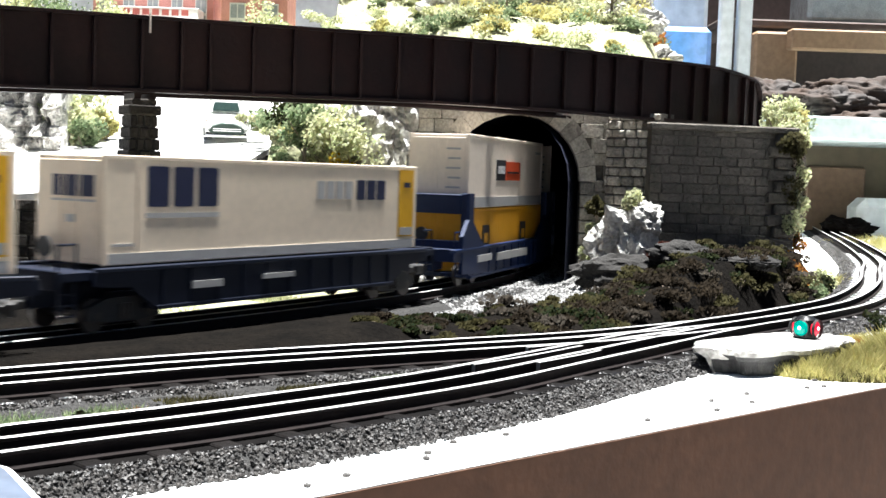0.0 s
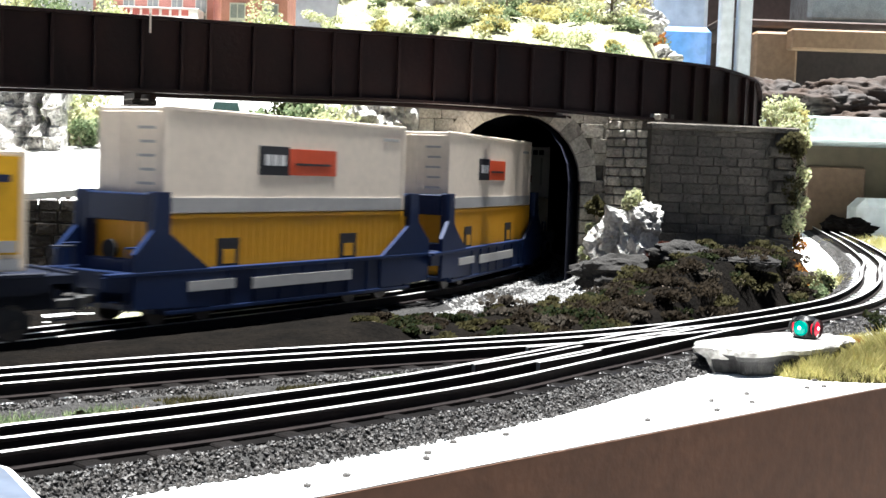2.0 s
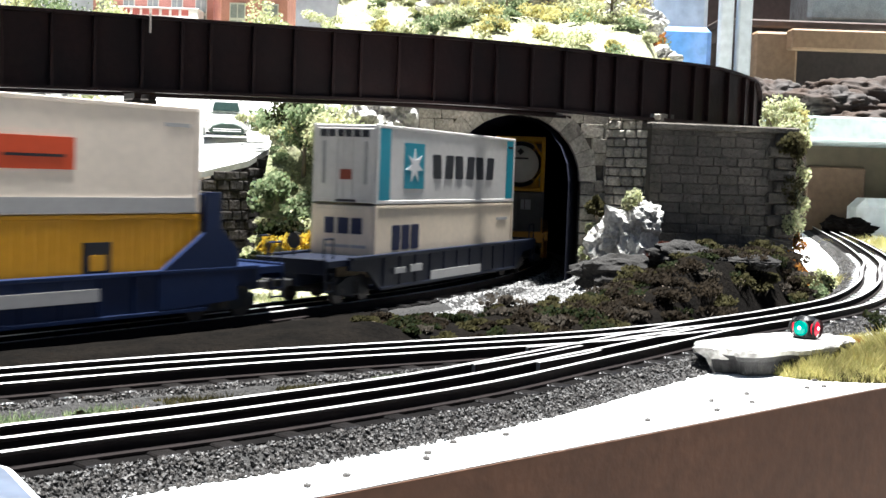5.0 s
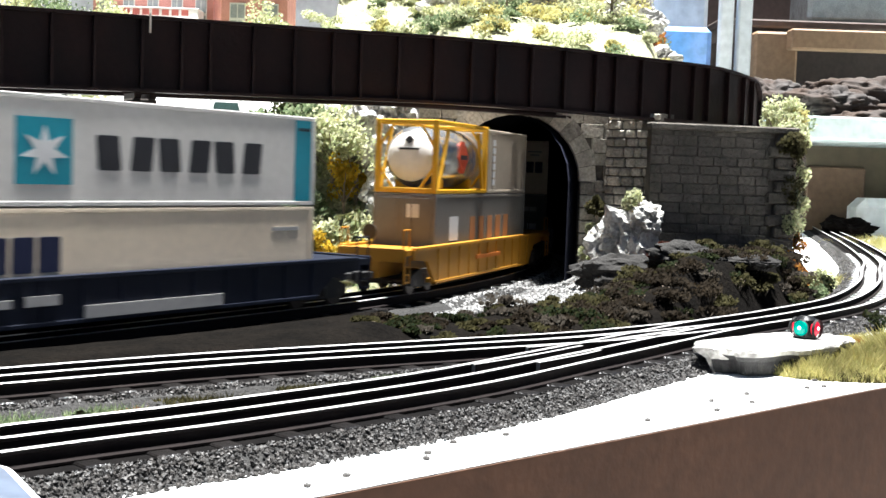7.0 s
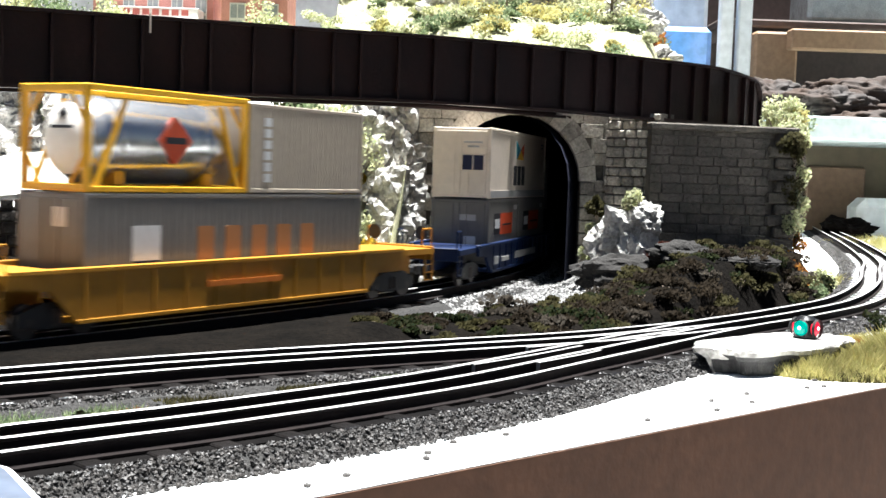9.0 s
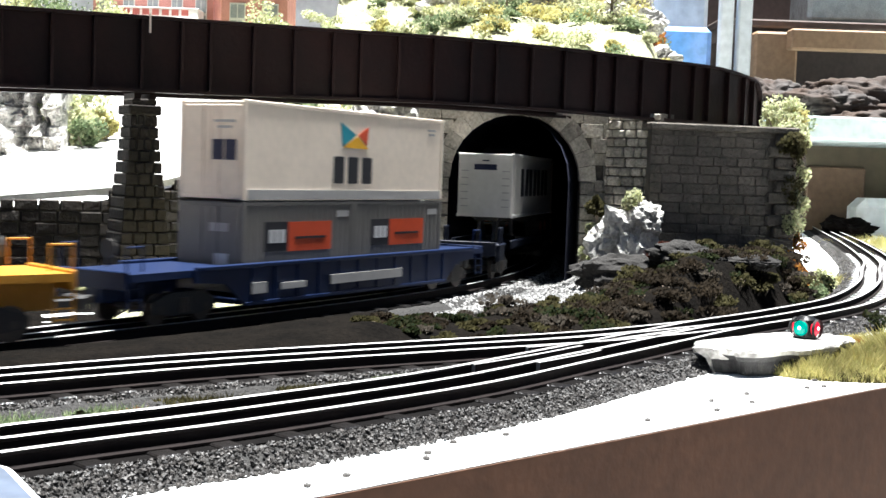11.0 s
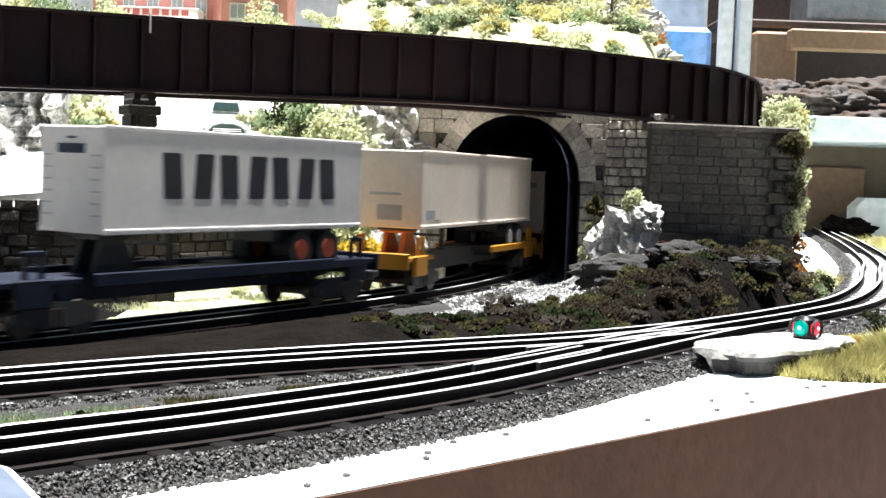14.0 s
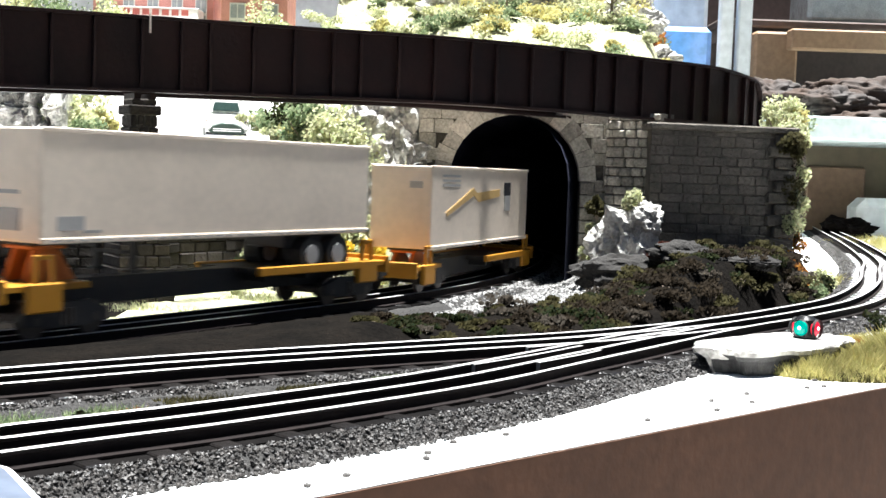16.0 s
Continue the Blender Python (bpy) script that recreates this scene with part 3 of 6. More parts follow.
def track_gaps(x, y):
    """How far a place lies outside the train's line, and from the two near tracks."""
    p = Vector((x, y))
    return (p - TRAIN_C).length - TRAIN_R, min((p - q).length for q in NEAR_TRACKS)


def berm_z(x, y):
    d, m = track_gaps(x, y)
    crest = 0.003 + 0.005 * sm(-0.10, 0.0, x) + 0.034 * sm(0.10, 0.20, x)
    up = sm(0.042, 0.075, m) * sm(0.055, 0.105, d) * (1 - 0.35 * sm(0.09, 0.16, m) * sm(0.85, 1.0, y))
    z = BOARD_Z - 0.002 + 0.003 * sm(0.040, 0.046, min(m, d)) + crest * up + 0.008 * sm(0.96, 1.10, y) * sm(0.04, 0.09, d) * (1 - sm(0.11, 0.14, x)) + 0.0095 * sm(0.016, 0.026, d) * (1 - sm(-0.06, 0.0, x))
    return z + 0.005 * noise.fractal(Vector((x * 40, y * 40, 3)), 0.8, 2.1, 5) * sm(0.044, 0.075, min(m, d)) * (0.4 + 25 * crest)


# dark soil, also over the track's near shoulder, stands for the bridge's shadow
grid("earth_bank", -0.34, 0.40, 0.46, 1.14, 150, 140, berm_z, SOIL, "earth and brush bank between the tracks, coloured dark for shade",
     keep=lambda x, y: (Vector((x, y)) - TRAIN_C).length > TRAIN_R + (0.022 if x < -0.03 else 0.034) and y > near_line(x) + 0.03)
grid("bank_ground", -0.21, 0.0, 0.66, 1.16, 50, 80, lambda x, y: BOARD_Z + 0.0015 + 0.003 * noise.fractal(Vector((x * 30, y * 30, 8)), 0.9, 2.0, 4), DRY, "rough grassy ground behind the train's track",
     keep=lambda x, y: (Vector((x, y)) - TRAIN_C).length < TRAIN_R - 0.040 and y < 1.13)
# the ground's left part, given the shade-darkened soil instead of grass
grid("shade_dark_ground", -0.62, -0.21, 0.40, 1.16, 50, 90, lambda x, y: BOARD_Z + 0.0015 + 0.003 * noise.fractal(Vector((x * 30, y * 30, 8)), 0.9, 2.0, 4), SOIL, "earth behind the train's track, coloured dark for shade",
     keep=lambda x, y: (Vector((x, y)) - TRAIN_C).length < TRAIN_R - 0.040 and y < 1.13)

# loose ballast before the tunnel, its sunlight painted in as a paler colour
g = random.Random(44)
verts, faces = [], []
while len(verts) < 6 * 9000:
    x, y = g.uniform(-0.02, 0.135), g.uniform(0.86, 1.132)
    d, m = track_gaps(x, y)
    if d < 0.030 or d > 0.080 + 0.055 * sm(0.84, 0.98, y) + 0.006 * math.sin(y * 90):
        continue
    c, q = Vector((x, y, berm_z(x, y) + g.uniform(0.0, 0.0012))), Euler((g.uniform(0, 6), g.uniform(0, 6), g.uniform(0, 6))).to_matrix()
    b, r = len(verts), g.uniform(0.0008, 0.0020)
    for v in ((1, 0, 0), (-1, 0, 0), (0, 1, 0), (0, -1, 0), (0, 0, 1), (0, 0, -1)):
        verts.append(c + q @ Vector(v) * (r * g.uniform(0.6, 1.15)))
    faces += [tuple(b + k for k in f) for f in ((0, 2, 4), (2, 1, 4), (1, 3, 4), (3, 0, 4), (2, 0, 5), (1, 2, 5), (3, 1, 5), (0, 3, 5))]
me = bpy.data.meshes.new("ballast_stones")
me.from_pydata(verts, [], faces)
me.materials.append(LITCHIP)
tagged(new("ballast_stones", me), "loose ballast heaped before the tunnel, paled as if sunlit", "ballast", kind="stuff")

# ---- the train: cars, containers and trailers ----
def paint(name, col, rough=0.5, dirt=0.25, col2=None):
    return mat(name, col, rough, col2=col2 or tuple(c * 0.72 for c in col), scale=22, amount=dirt, bump=0.05, bscale=300, fine=0.05, spec=0.3)


WHITE = paint("white_container_paint", (0.78, 0.675, 0.56))
CREAM = paint("cream_container_paint", (0.80, 0.67, 0.51))
COOLW = paint("pale_grey_container_paint", (0.60, 0.575, 0.545))
OCHRE = paint("ochre_container_paint", (0.60, 0.29, 0.012))
GREY = paint("grey_container_paint", (0.165, 0.155, 0.142))
LTGREY = paint("light_grey_container_paint", (0.40, 0.34, 0.27))
BAND = paint("grey_band_paint", (0.38, 0.37, 0.36))
BLUE = paint("blue_car_paint", (0.0020, 0.011, 0.050), 0.5)
DKBLUE = paint("dark_blue_car_paint", (0.0032, 0.0060, 0.018), 0.55)
CARYEL = paint("yellow_car_paint", (0.42, 0.195, 0.016), 0.5)
HITCH = paint("orange_hitch_paint", (0.55, 0.16, 0.02), 0.5)
TEAL = paint("teal_paint", (0.02, 0.24, 0.32), 0.5)
NAVY = paint("navy_lettering", (0.012, 0.016, 0.05), 0.6)
BLACKL = paint("black_lettering", (0.02, 0.02, 0.025), 0.6)
REDP = paint("orange_red_paint", (0.55, 0.07, 0.02), 0.5)
ORANGE = paint("faded_orange_lettering", (0.36, 0.16, 0.06), 0.6)
YELL = paint("yellow_end_paint", (0.66, 0.36, 0.01), 0.5)
LETW = paint("white_lettering", (0.62, 0.62, 0.62), 0.6)
RUBBER = mat("black_rubber", (0.015, 0.015, 0.015), 0.8, scale=100)
UNDER = mat("dark_underframe", (0.02, 0.02, 0.021), 0.65, col2=(0.035, 0.028, 0.022), scale=80)
STEELW = mat("wheel_steel", (0.07, 0.06, 0.055), 0.45, 0.6, scale=100)
TANK = mat("polished_tank_steel", (0.62, 0.62, 0.62), 0.24, 0.85, col2=(0.52, 0.52, 0.53), scale=30, amount=0.4)
TANKW = paint("white_tank_end", (0.72, 0.70, 0.66), 0.35)
FRAMEY = paint("yellow_tank_frame", (0.68, 0.36, 0.012), 0.45)
REDHUB = paint("red_wheel_hub", (0.24, 0.045, 0.02), 0.5)

MOVERS = []          # (object, car) pairs; keyed in motions()
W2 = 0.0247


def mover(name, car, label, category, group=""):
    ob = empty(name)
    MOVERS.append((ob, car))
    return tagged(ob, label, category, group)


def plate(root, name, x0, x1, z0, z1, material, y=-W2 + 0.0005, t=0.0004, label=""):
    """A raised flat patch on the near side."""
    return part(name, boxbm(x0, x1, y - t, y + 0.0006, z0, z1), material, root, label)


def frontplate(root, name, y0, y1, z0, z1, material, x, t=0.0004):
    return part(name, boxbm(x - t, x + 0.0006, y0, y1, z0, z1), material, root)


def bars(root, x0, x1, z0, z1, n, material, gap=0.22, y=-W2 + 0.0005, name="lettering_bar", slant=0.0):
    """A row of plain upright blocks that stands for a word."""
    w = (x1 - x0) / n
    for k in range(n):
        a, b = x0 + k * w + w * gap / 2, x0 + (k + 1) * w - w * gap / 2
        bm = bmesh.new()
        c = (b - a) * 0.07
        k2 = slant * (b - a) * (1 if k % 2 else -1)
        prism(bm, [(a + c, z0), (b - c, z0), (b, z0 + c), (b + k2, z1 - c), (b - c + k2, z1), (a + c + k2, z1), (a + k2, z1 - c), (a, z0 + c)], "y", y - 0.0004, y + 0.0006)
        part(name, bm, material, root)


def container(car, x0, x1, z0, z1, body, label, rails=None, ribs=0, band=None, w2=W2, door=True, name="shipping_container"):
    r = mover(name, car, label, "container", "containers on the train")
    part("body", boxbm(x0, x1, -w2 + 0.0006, w2 - 0.0006, z0 + 0.0005, z1 - 0.0006, bevel=0.0006), body, r)
    rm = rails or body
    for y in (-w2, w2 - 0.0022):
        part("top_rail", boxbm(x0, x1, y, y + 0.0022, z1 - 0.0024, z1, bevel=0.0004), rm, r)
        part("bottom_rail", boxbm(x0, x1, y, y + 0.0022, z0, z0 + 0.0026, bevel=0.0004), rm, r)
        for x in (x0, x1 - 0.0030):
            part("corner_post", boxbm(x - 0.0003, x + 0.0033, y - 0.0002, y + 0.0024, z0, z1, bevel=0.0004), rm, r)
    if ribs:
        step = (x1 - x0 - 0.008) / ribs
        for s in (-1, 1):
            bm = bmesh.new()
            for k in range(ribs):
                a = x0 + 0.004 + k * step
                ya, yb = sorted((s * (w2 - 0.0007), s * (w2 - 0.0003)))
                box(bm, a + step * 0.2, a + step * 0.75, ya, yb, z0 + 0.003, z1 - 0.003)
            tagged(part("corrugation", bm, body, r), kind="stuff")
    if band:
        part("lower_band", boxbm(x0 + 0.0032, x1 - 0.0032, -w2 - 0.0002, w2 + 0.0002, z0 + 0.0006, z0 + band), BAND, r)
    if door:
        for y in (-0.006, 0.006):
            part("lock_rod", boxbm(x0 - 0.0011, x0 - 0.0002, y - 0.0004, y + 0.0004, z0 + 0.003, z1 - 0.003), rm, r)
        for s in (-1, 1):
            part("door_leaf", boxbm(x0 - 0.0005, x0 + 0.001, min(s * 0.0006, s * 0.0215), max(s * 0.0006, s * 0.0215), z0 + 0.003, z1 - 0.003, bevel=0.0003), body, r)
    return r


def truck(root, x, color=None):
    """A two-axle bogie with its side frames, bolster and wheels."""
    t = part("truck", boxbm(x - 0.006, x + 0.006, -0.018, 0.018, 0.0285, 0.0350, bevel=0.001), UNDER, root)
    for y in (-0.0205, 0.0205):
        bm = bmesh.new()
        prism(bm, [(x - 0.026, 0.0265), (x - 0.020, 0.0265), (x - 0.012, 0.0250), (x + 0.012, 0.0250), (x + 0.020, 0.0265), (x + 0.026, 0.0265), (x + 0.026, 0.0330),
                   (x + 0.012, 0.0375), (x - 0.012, 0.0375), (x - 0.026, 0.0330)], "y", y - 0.0018, y + 0.0018)
        part("side_frame", bm, UNDER, t)
        bm = bmesh.new()
        for k in (-0.003, 0.0, 0.003):
            cyl(bm, (x + k, y * 1.08, 0.0262), (x + k, y * 1.08, 0.0345), 0.0012, 8)
        part("spring", bm, STEELW, t)
    for dx in (-0.0185, 0.0185):
        bm = bmesh.new()
        for y in (-0.0172, 0.0172):
            cyl(bm, (x + dx, y - 0.0016, RAIL_Z + 0.0088), (x + dx, y + 0.0016, RAIL_Z + 0.0088), 0.0088, 20)
        cyl(bm, (x + dx, -0.0225, RAIL_Z + 0.0088), (x + dx, 0.0225, RAIL_Z + 0.0088), 0.0022, 8)
        part("wheelset", bm, STEELW, t)


def coupler(root, x, s):
    bm = bmesh.new()
    box(bm, min(x, x + s * 0.016), max(x, x + s * 0.016), -0.0022, 0.0022, 0.0330, 0.0375, bevel=0.0006)
    box(bm, min(x + s * 0.012, x + s * 0.018), max(x + s * 0.012, x + s * 0.018), -0.0045, 0.0035, 0.0315, 0.0390, bevel=0.001)
    part("coupler", bm, UNDER, root)


def well_car(car, half, w0, w1, color, label, deckz=0.051, signs=(), bulkhead=None, sill0=0.0275):
    """A container well car: sills, sloped ends, platforms, trucks. w0 and w1: the well's ends."""
    r = mover("container_car", car, label, "freight car", "cars of the train")
    for y in (-0.0292, 0.0268):
        bm = bmesh.new()
        prism(bm, [(w0 - 0.040, deckz - 0.008), (w0 - 0.014, deckz - 0.010), (w0 + 0.004, sill0), (w1 - 0.004, sill0), (w1 + 0.014, deckz - 0.010), (w1 + 0.040, deckz - 0.008),
                   (w1 + 0.040, deckz - 0.001), (w1 + 0.006, deckz), (w0 - 0.006, deckz), (w0 - 0.040, deckz - 0.001)], "y", y, y + 0.0024)
        part("side_sill", bm, color, r)
        bm = bmesh.new()
        box(bm, w0 - 0.038, w1 + 0.038, y - 0.0012, y + 0.0034, deckz - 0.0016, deckz + 0.0008, bevel=0.0004)
        part("sill_flange", bm, color, r)
        bm = bmesh.new()
        box(bm, w0 + 0.004, w1 - 0.004, y - 0.0010, y + 0.0034, sill0 - 0.0008, sill0 + 0.0016, bevel=0.0004)
        part("lower_flange", bm, color, r)
        o = y - 0.0008 if y < 0 else y + 0.0020
        for k in range(11):
            x = w0 + 0.008 + (w1 - w0 - 0.018) * k / 10
            part("side_rib", boxbm(x, x + 0.0022, o, o + 0.0014, sill0 + 0.001, deckz - 0.001), color, r)
    part("well_floor", boxbm(w0, w1, -0.0265, 0.0265, sill0, sill0 + 0.003), color, r)
    for s, wx, ex in ((-1, w0, -half), (1, w1, half)):
        a, b = sorted((wx - s * 0.001, ex))
        bm = bmesh.new()
        prism(bm, [(a, deckz - 0.005), (b, deckz - 0.005), (b, deckz - 0.001), (a, deckz - 0.001)], "y", -0.0262, 0.0262)
        part("end_platform", bm, color, r)
        a, b = sorted((ex - s * 0.050, ex))
        part("draft_sill", boxbm(a, b, -0.006, 0.006, 0.0330, deckz - 0.005, bevel=0.0008), color, r)
        part("end_beam", boxbm(ex - 0.0016, ex + 0.0016, -0.0250, 0.0250, deckz - 0.0095, deckz + 0.0005, bevel=0.0005), color, r)
        for y in (-0.0235, 0.0235):
            bm = bmesh.new()
            cyl(bm, (ex, y, deckz), (ex, y, deckz + 0.013), 0.0006, 6)
            cyl(bm, (ex, y, deckz + 0.013), (ex - s * 0.012, y, deckz + 0.013), 0.0006, 6)
            cyl(bm, (ex - s * 0.012, y, deckz), (ex - s * 0.012, y, deckz + 0.013), 0.0006, 6)
            part("hand_rail", bm, color, r)
        for y in (-0.0255, 0.0243):
            bm = bmesh.new()
            for k in range(3):
                box(bm, min(ex, ex - s * 0.010), max(ex, ex - s * 0.010), y, y + 0.0012, 0.030 + k * 0.0055, 0.0308 + k * 0.0055)
            for x in (ex, ex - s * 0.010):
                box(bm, x - 0.0005, x + 0.0005, y, y + 0.0012, 0.0295, deckz - 0.006)
            part("ladder", bm, color, r)
        truck(r, ex - s * 0.047)
        coupler(r, ex, s)
        bm = bmesh.new()
        x = ex - s * 0.022
        cyl(bm, (x, 0.011, deckz), (x, 0.011, deckz + 0.010), 0.0008, 6)
        cyl(bm, (x - 0.0006, 0.011, deckz + 0.010), (x + 0.0006, 0.011, deckz + 0.010), 0.0055, 14)
        part("brake_wheel", bm, UNDER, r)
        if bulkhead:
            hx = wx
            a, b = sorted((hx - s * 0.0005, hx + s * 0.0045))
            bm = bmesh.new()
            for y in (-0.0270, 0.0225):
                box(bm, a, b, y, y + 0.0045, deckz - 0.004, bulkhead, bevel=0.0006)
            box(bm, a, b, -0.0225, 0.0225, bulkhead - 0.016, bulkhead - 0.001, bevel=0.0006)
            box(bm, a, b, -0.0225, 0.0225, deckz - 0.004, deckz + 0.006, bevel=0.0006)
            part("bulkhead", bm, color, r)
            for y in (-0.0302, 0.0272):
                bm = bmesh.new()
                e = hx + s * 0.020
                i1, i2, i3 = hx - s * 0.006, hx - s * 0.016, hx - s * 0.040
                prism(bm, [(e, sill0 + 0.004), (e, deckz + 0.010), (hx + s * 0.006, bulkhead - 0.020), (hx + s * 0.005, bulkhead), (i1, bulkhead), (i1, bulkhead - 0.022), (i2, deckz + 0.014), (i3, deckz - 0.001), (i3, sill0 + 0.002)], "y", y, y + 0.0030)
                part("gusset", bm, color, r)
    for x0, x1, z0, z1, m in signs:
        plate(r, "lettering_bar", x0, x1, z0, z1, m, y=-0.0303)
    return r


def trailer(car, x0, x1, z0, z1, body, label, wheels=None, hub=None, skirt=True):
    r = mover("highway_trailer", car, label, "trailer", "trailers on the train")
    part("body", boxbm(x0, x1, -W2 + 0.0004, W2 - 0.0004, z0 + 0.0003, z1 - 0.0004, bevel=0.0008), body, r)
    for y in (-W2 - 0.0003, W2 - 0.0017):
        part("top_rail", boxbm(x0, x1, y, y + 0.0020, z1 - 0.0022, z1, bevel=0.0004), body, r)
        part("bottom_rail", boxbm(x0, x1, y, y + 0.0020, z0, z0 + 0.0030, bevel=0.0004), body, r)
    bm = bmesh.new()
    for k in range(int((x1 - x0) / 0.009)):
        x = x0 + 0.006 + k * 0.009
        box(bm, x, x + 0.005, -W2 - 0.0007, -W2 + 0.0005, z0 + 0.0012, z0 + 0.0019)
    tagged(part("marker_strip", bm, BAND, r), kind="stuff")
    if wheels:
        part("axle_frame", boxbm(wheels - 0.030, wheels + 0.030, -0.016, 0.016, z0 - 0.009, z0, bevel=0.001), UNDER, r)
        for dx in (-0.0135, 0.0135):
            for y in (-0.0205, 0.0135):
                bm = bmesh.new()
                cyl(bm, (wheels + dx, y - 0.004, z0 - 0.0125), (wheels + dx, y + 0.0095, z0 - 0.0125), 0.0110, 20)
                w = part("tyre", bm, RUBBER, r)
                bm = bmesh.new()
                cyl(bm, (wheels + dx, y - 0.0046, z0 - 0.0125), (wheels + dx, y - 0.003, z0 - 0.0125), 0.0062, 14)
                part("hub", bm, hub or BAND, w)
        lx = x0 + (x1 - x0) * 0.26
        bm = bmesh.new()
        for y in (-0.014, 0.014):
            box(bm, lx - 0.0015, lx + 0.0015, y - 0.0015, y + 0.0015, z0 - 0.016, z0)
            box(bm, lx - 0.004, lx + 0.004, y - 0.003, y + 0.003, z0 - 0.0175, z0 - 0.016)
        box(bm, lx - 0.001, lx + 0.001, -0.014, 0.014, z0 - 0.008, z0 - 0.006)
        part("landing_gear", bm, UNDER, r)
    part("kingpin_plate", boxbm(x0 + 0.006, x0 + 0.036, -0.012, 0.012, z0 - 0.0015, z0), UNDER, r)
    return r


def spine_car(car, half, color, label, deckz, hx, hz, wx, hitch, beam=False):
    """A skeleton trailer car: a centre spine, end platforms, a hitch post at hx, wheel pans at wx."""
    r = mover("trailer_car", car, label, "freight car", "cars of the train")
    bm = bmesh.new()
    prism(bm, [(-half + 0.01, deckz - 0.010), (-half * 0.62, deckz - 0.017), (half * 0.62, deckz - 0.017), (half - 0.01, deckz - 0.010), (half - 0.01, deckz - 0.003), (-half + 0.01, deckz - 0.003)], "y", -0.0065, 0.0065)
    part("centre_spine", bm, UNDER if not beam else color, r)
    for s in (-1, 1):
        a, b = sorted((s * half, s * (half - 0.055)))
        part("end_platform", boxbm(a, b, -0.0225, 0.0225, deckz - 0.0065, deckz - 0.003, bevel=0.0006), color, r)
        part("end_beam", boxbm(s * half - 0.0016, s * half + 0.0016, -0.0245, 0.0245, deckz - 0.0115, deckz, bevel=0.0005), color, r)
        truck(r, s * (half - 0.040))
        coupler(r, s * half, s)
        for y in (-0.0255, 0.0215):
            bm = bmesh.new()
            q = s * (half - 0.024)
            box(bm, q - 0.011, q + 0.011, y, y + 0.004, deckz - 0.017, deckz - 0.002, bevel=0.0010)
            box(bm, q - 0.007, q - 0.004, y + 0.0008, y + 0.0030, deckz - 0.002, deckz + 0.011, bevel=0.0004)
            box(bm, q + 0.003, q + 0.006, y + 0.0008, y + 0.0030, deckz - 0.002, deckz + 0.011, bevel=0.0004)
            box(bm, q - 0.007, q + 0.006, y + 0.0008, y + 0.0030, deckz + 0.009, deckz + 0.0115, bevel=0.0004)
            part("corner_step", bm, color, r)
    for y in (-0.0262, 0.0222):
        part("wheel_pan", boxbm(wx - 0.050, wx + 0.052, y, y + 0.0040, deckz - 0.0075, deckz - 0.002, bevel=0.0006), color, r)
    part("wheel_deck", boxbm(wx - 0.050, wx + 0.052, -0.0222, 0.0222, deckz - 0.0062, deckz - 0.003), UNDER, r)
    for k in (-0.04, 0.0, 0.04):
        part("cross_arm", boxbm(wx + k - 0.002, wx + k + 0.002, -0.0222, 0.0222, deckz - 0.011, deckz - 0.0062), UNDER, r)
    if beam:
        for y in (-0.0272, 0.0252):
            part("side_beam", boxbm(-half + 0.06, half - 0.05, y, y + 0.0020, deckz - 0.008, deckz - 0.001, bevel=0.0005), color, r)
    bm = bmesh.new()
    prism(bm, [(hx - 0.012, deckz - 0.003), (hx + 0.020, deckz - 0.003), (hx + 0.008, hz - 0.003), (hx - 0.006, hz - 0.003)], "y", -0.0085, -0.0055)
    prism(bm, [(hx - 0.012, deckz - 0.003), (hx + 0.020, deckz - 0.003), (hx + 0.008, hz - 0.003), (hx - 0.006, hz - 0.003)], "y", 0.0055, 0.0085)
    box(bm, hx - 0.010, hx + 0.012, -0.0105, 0.0105, hz - 0.0035, hz - 0.0017, bevel=0.0004)
    part("hitch", bm, hitch, r, "trailer hitch stand")
    return r


CARS = {}


def car(key, front, rear, base):
    """A car between two coupling places on the line at 0 s; base: half the distance between its trucks."""
    CARS[key] = ((front + rear) / 2, base)
    return (front - rear) / 2 - 0.017


def loc(key, s):
    """A place on the line at 0 s, along the car."""
    return CARS[key][0] - s


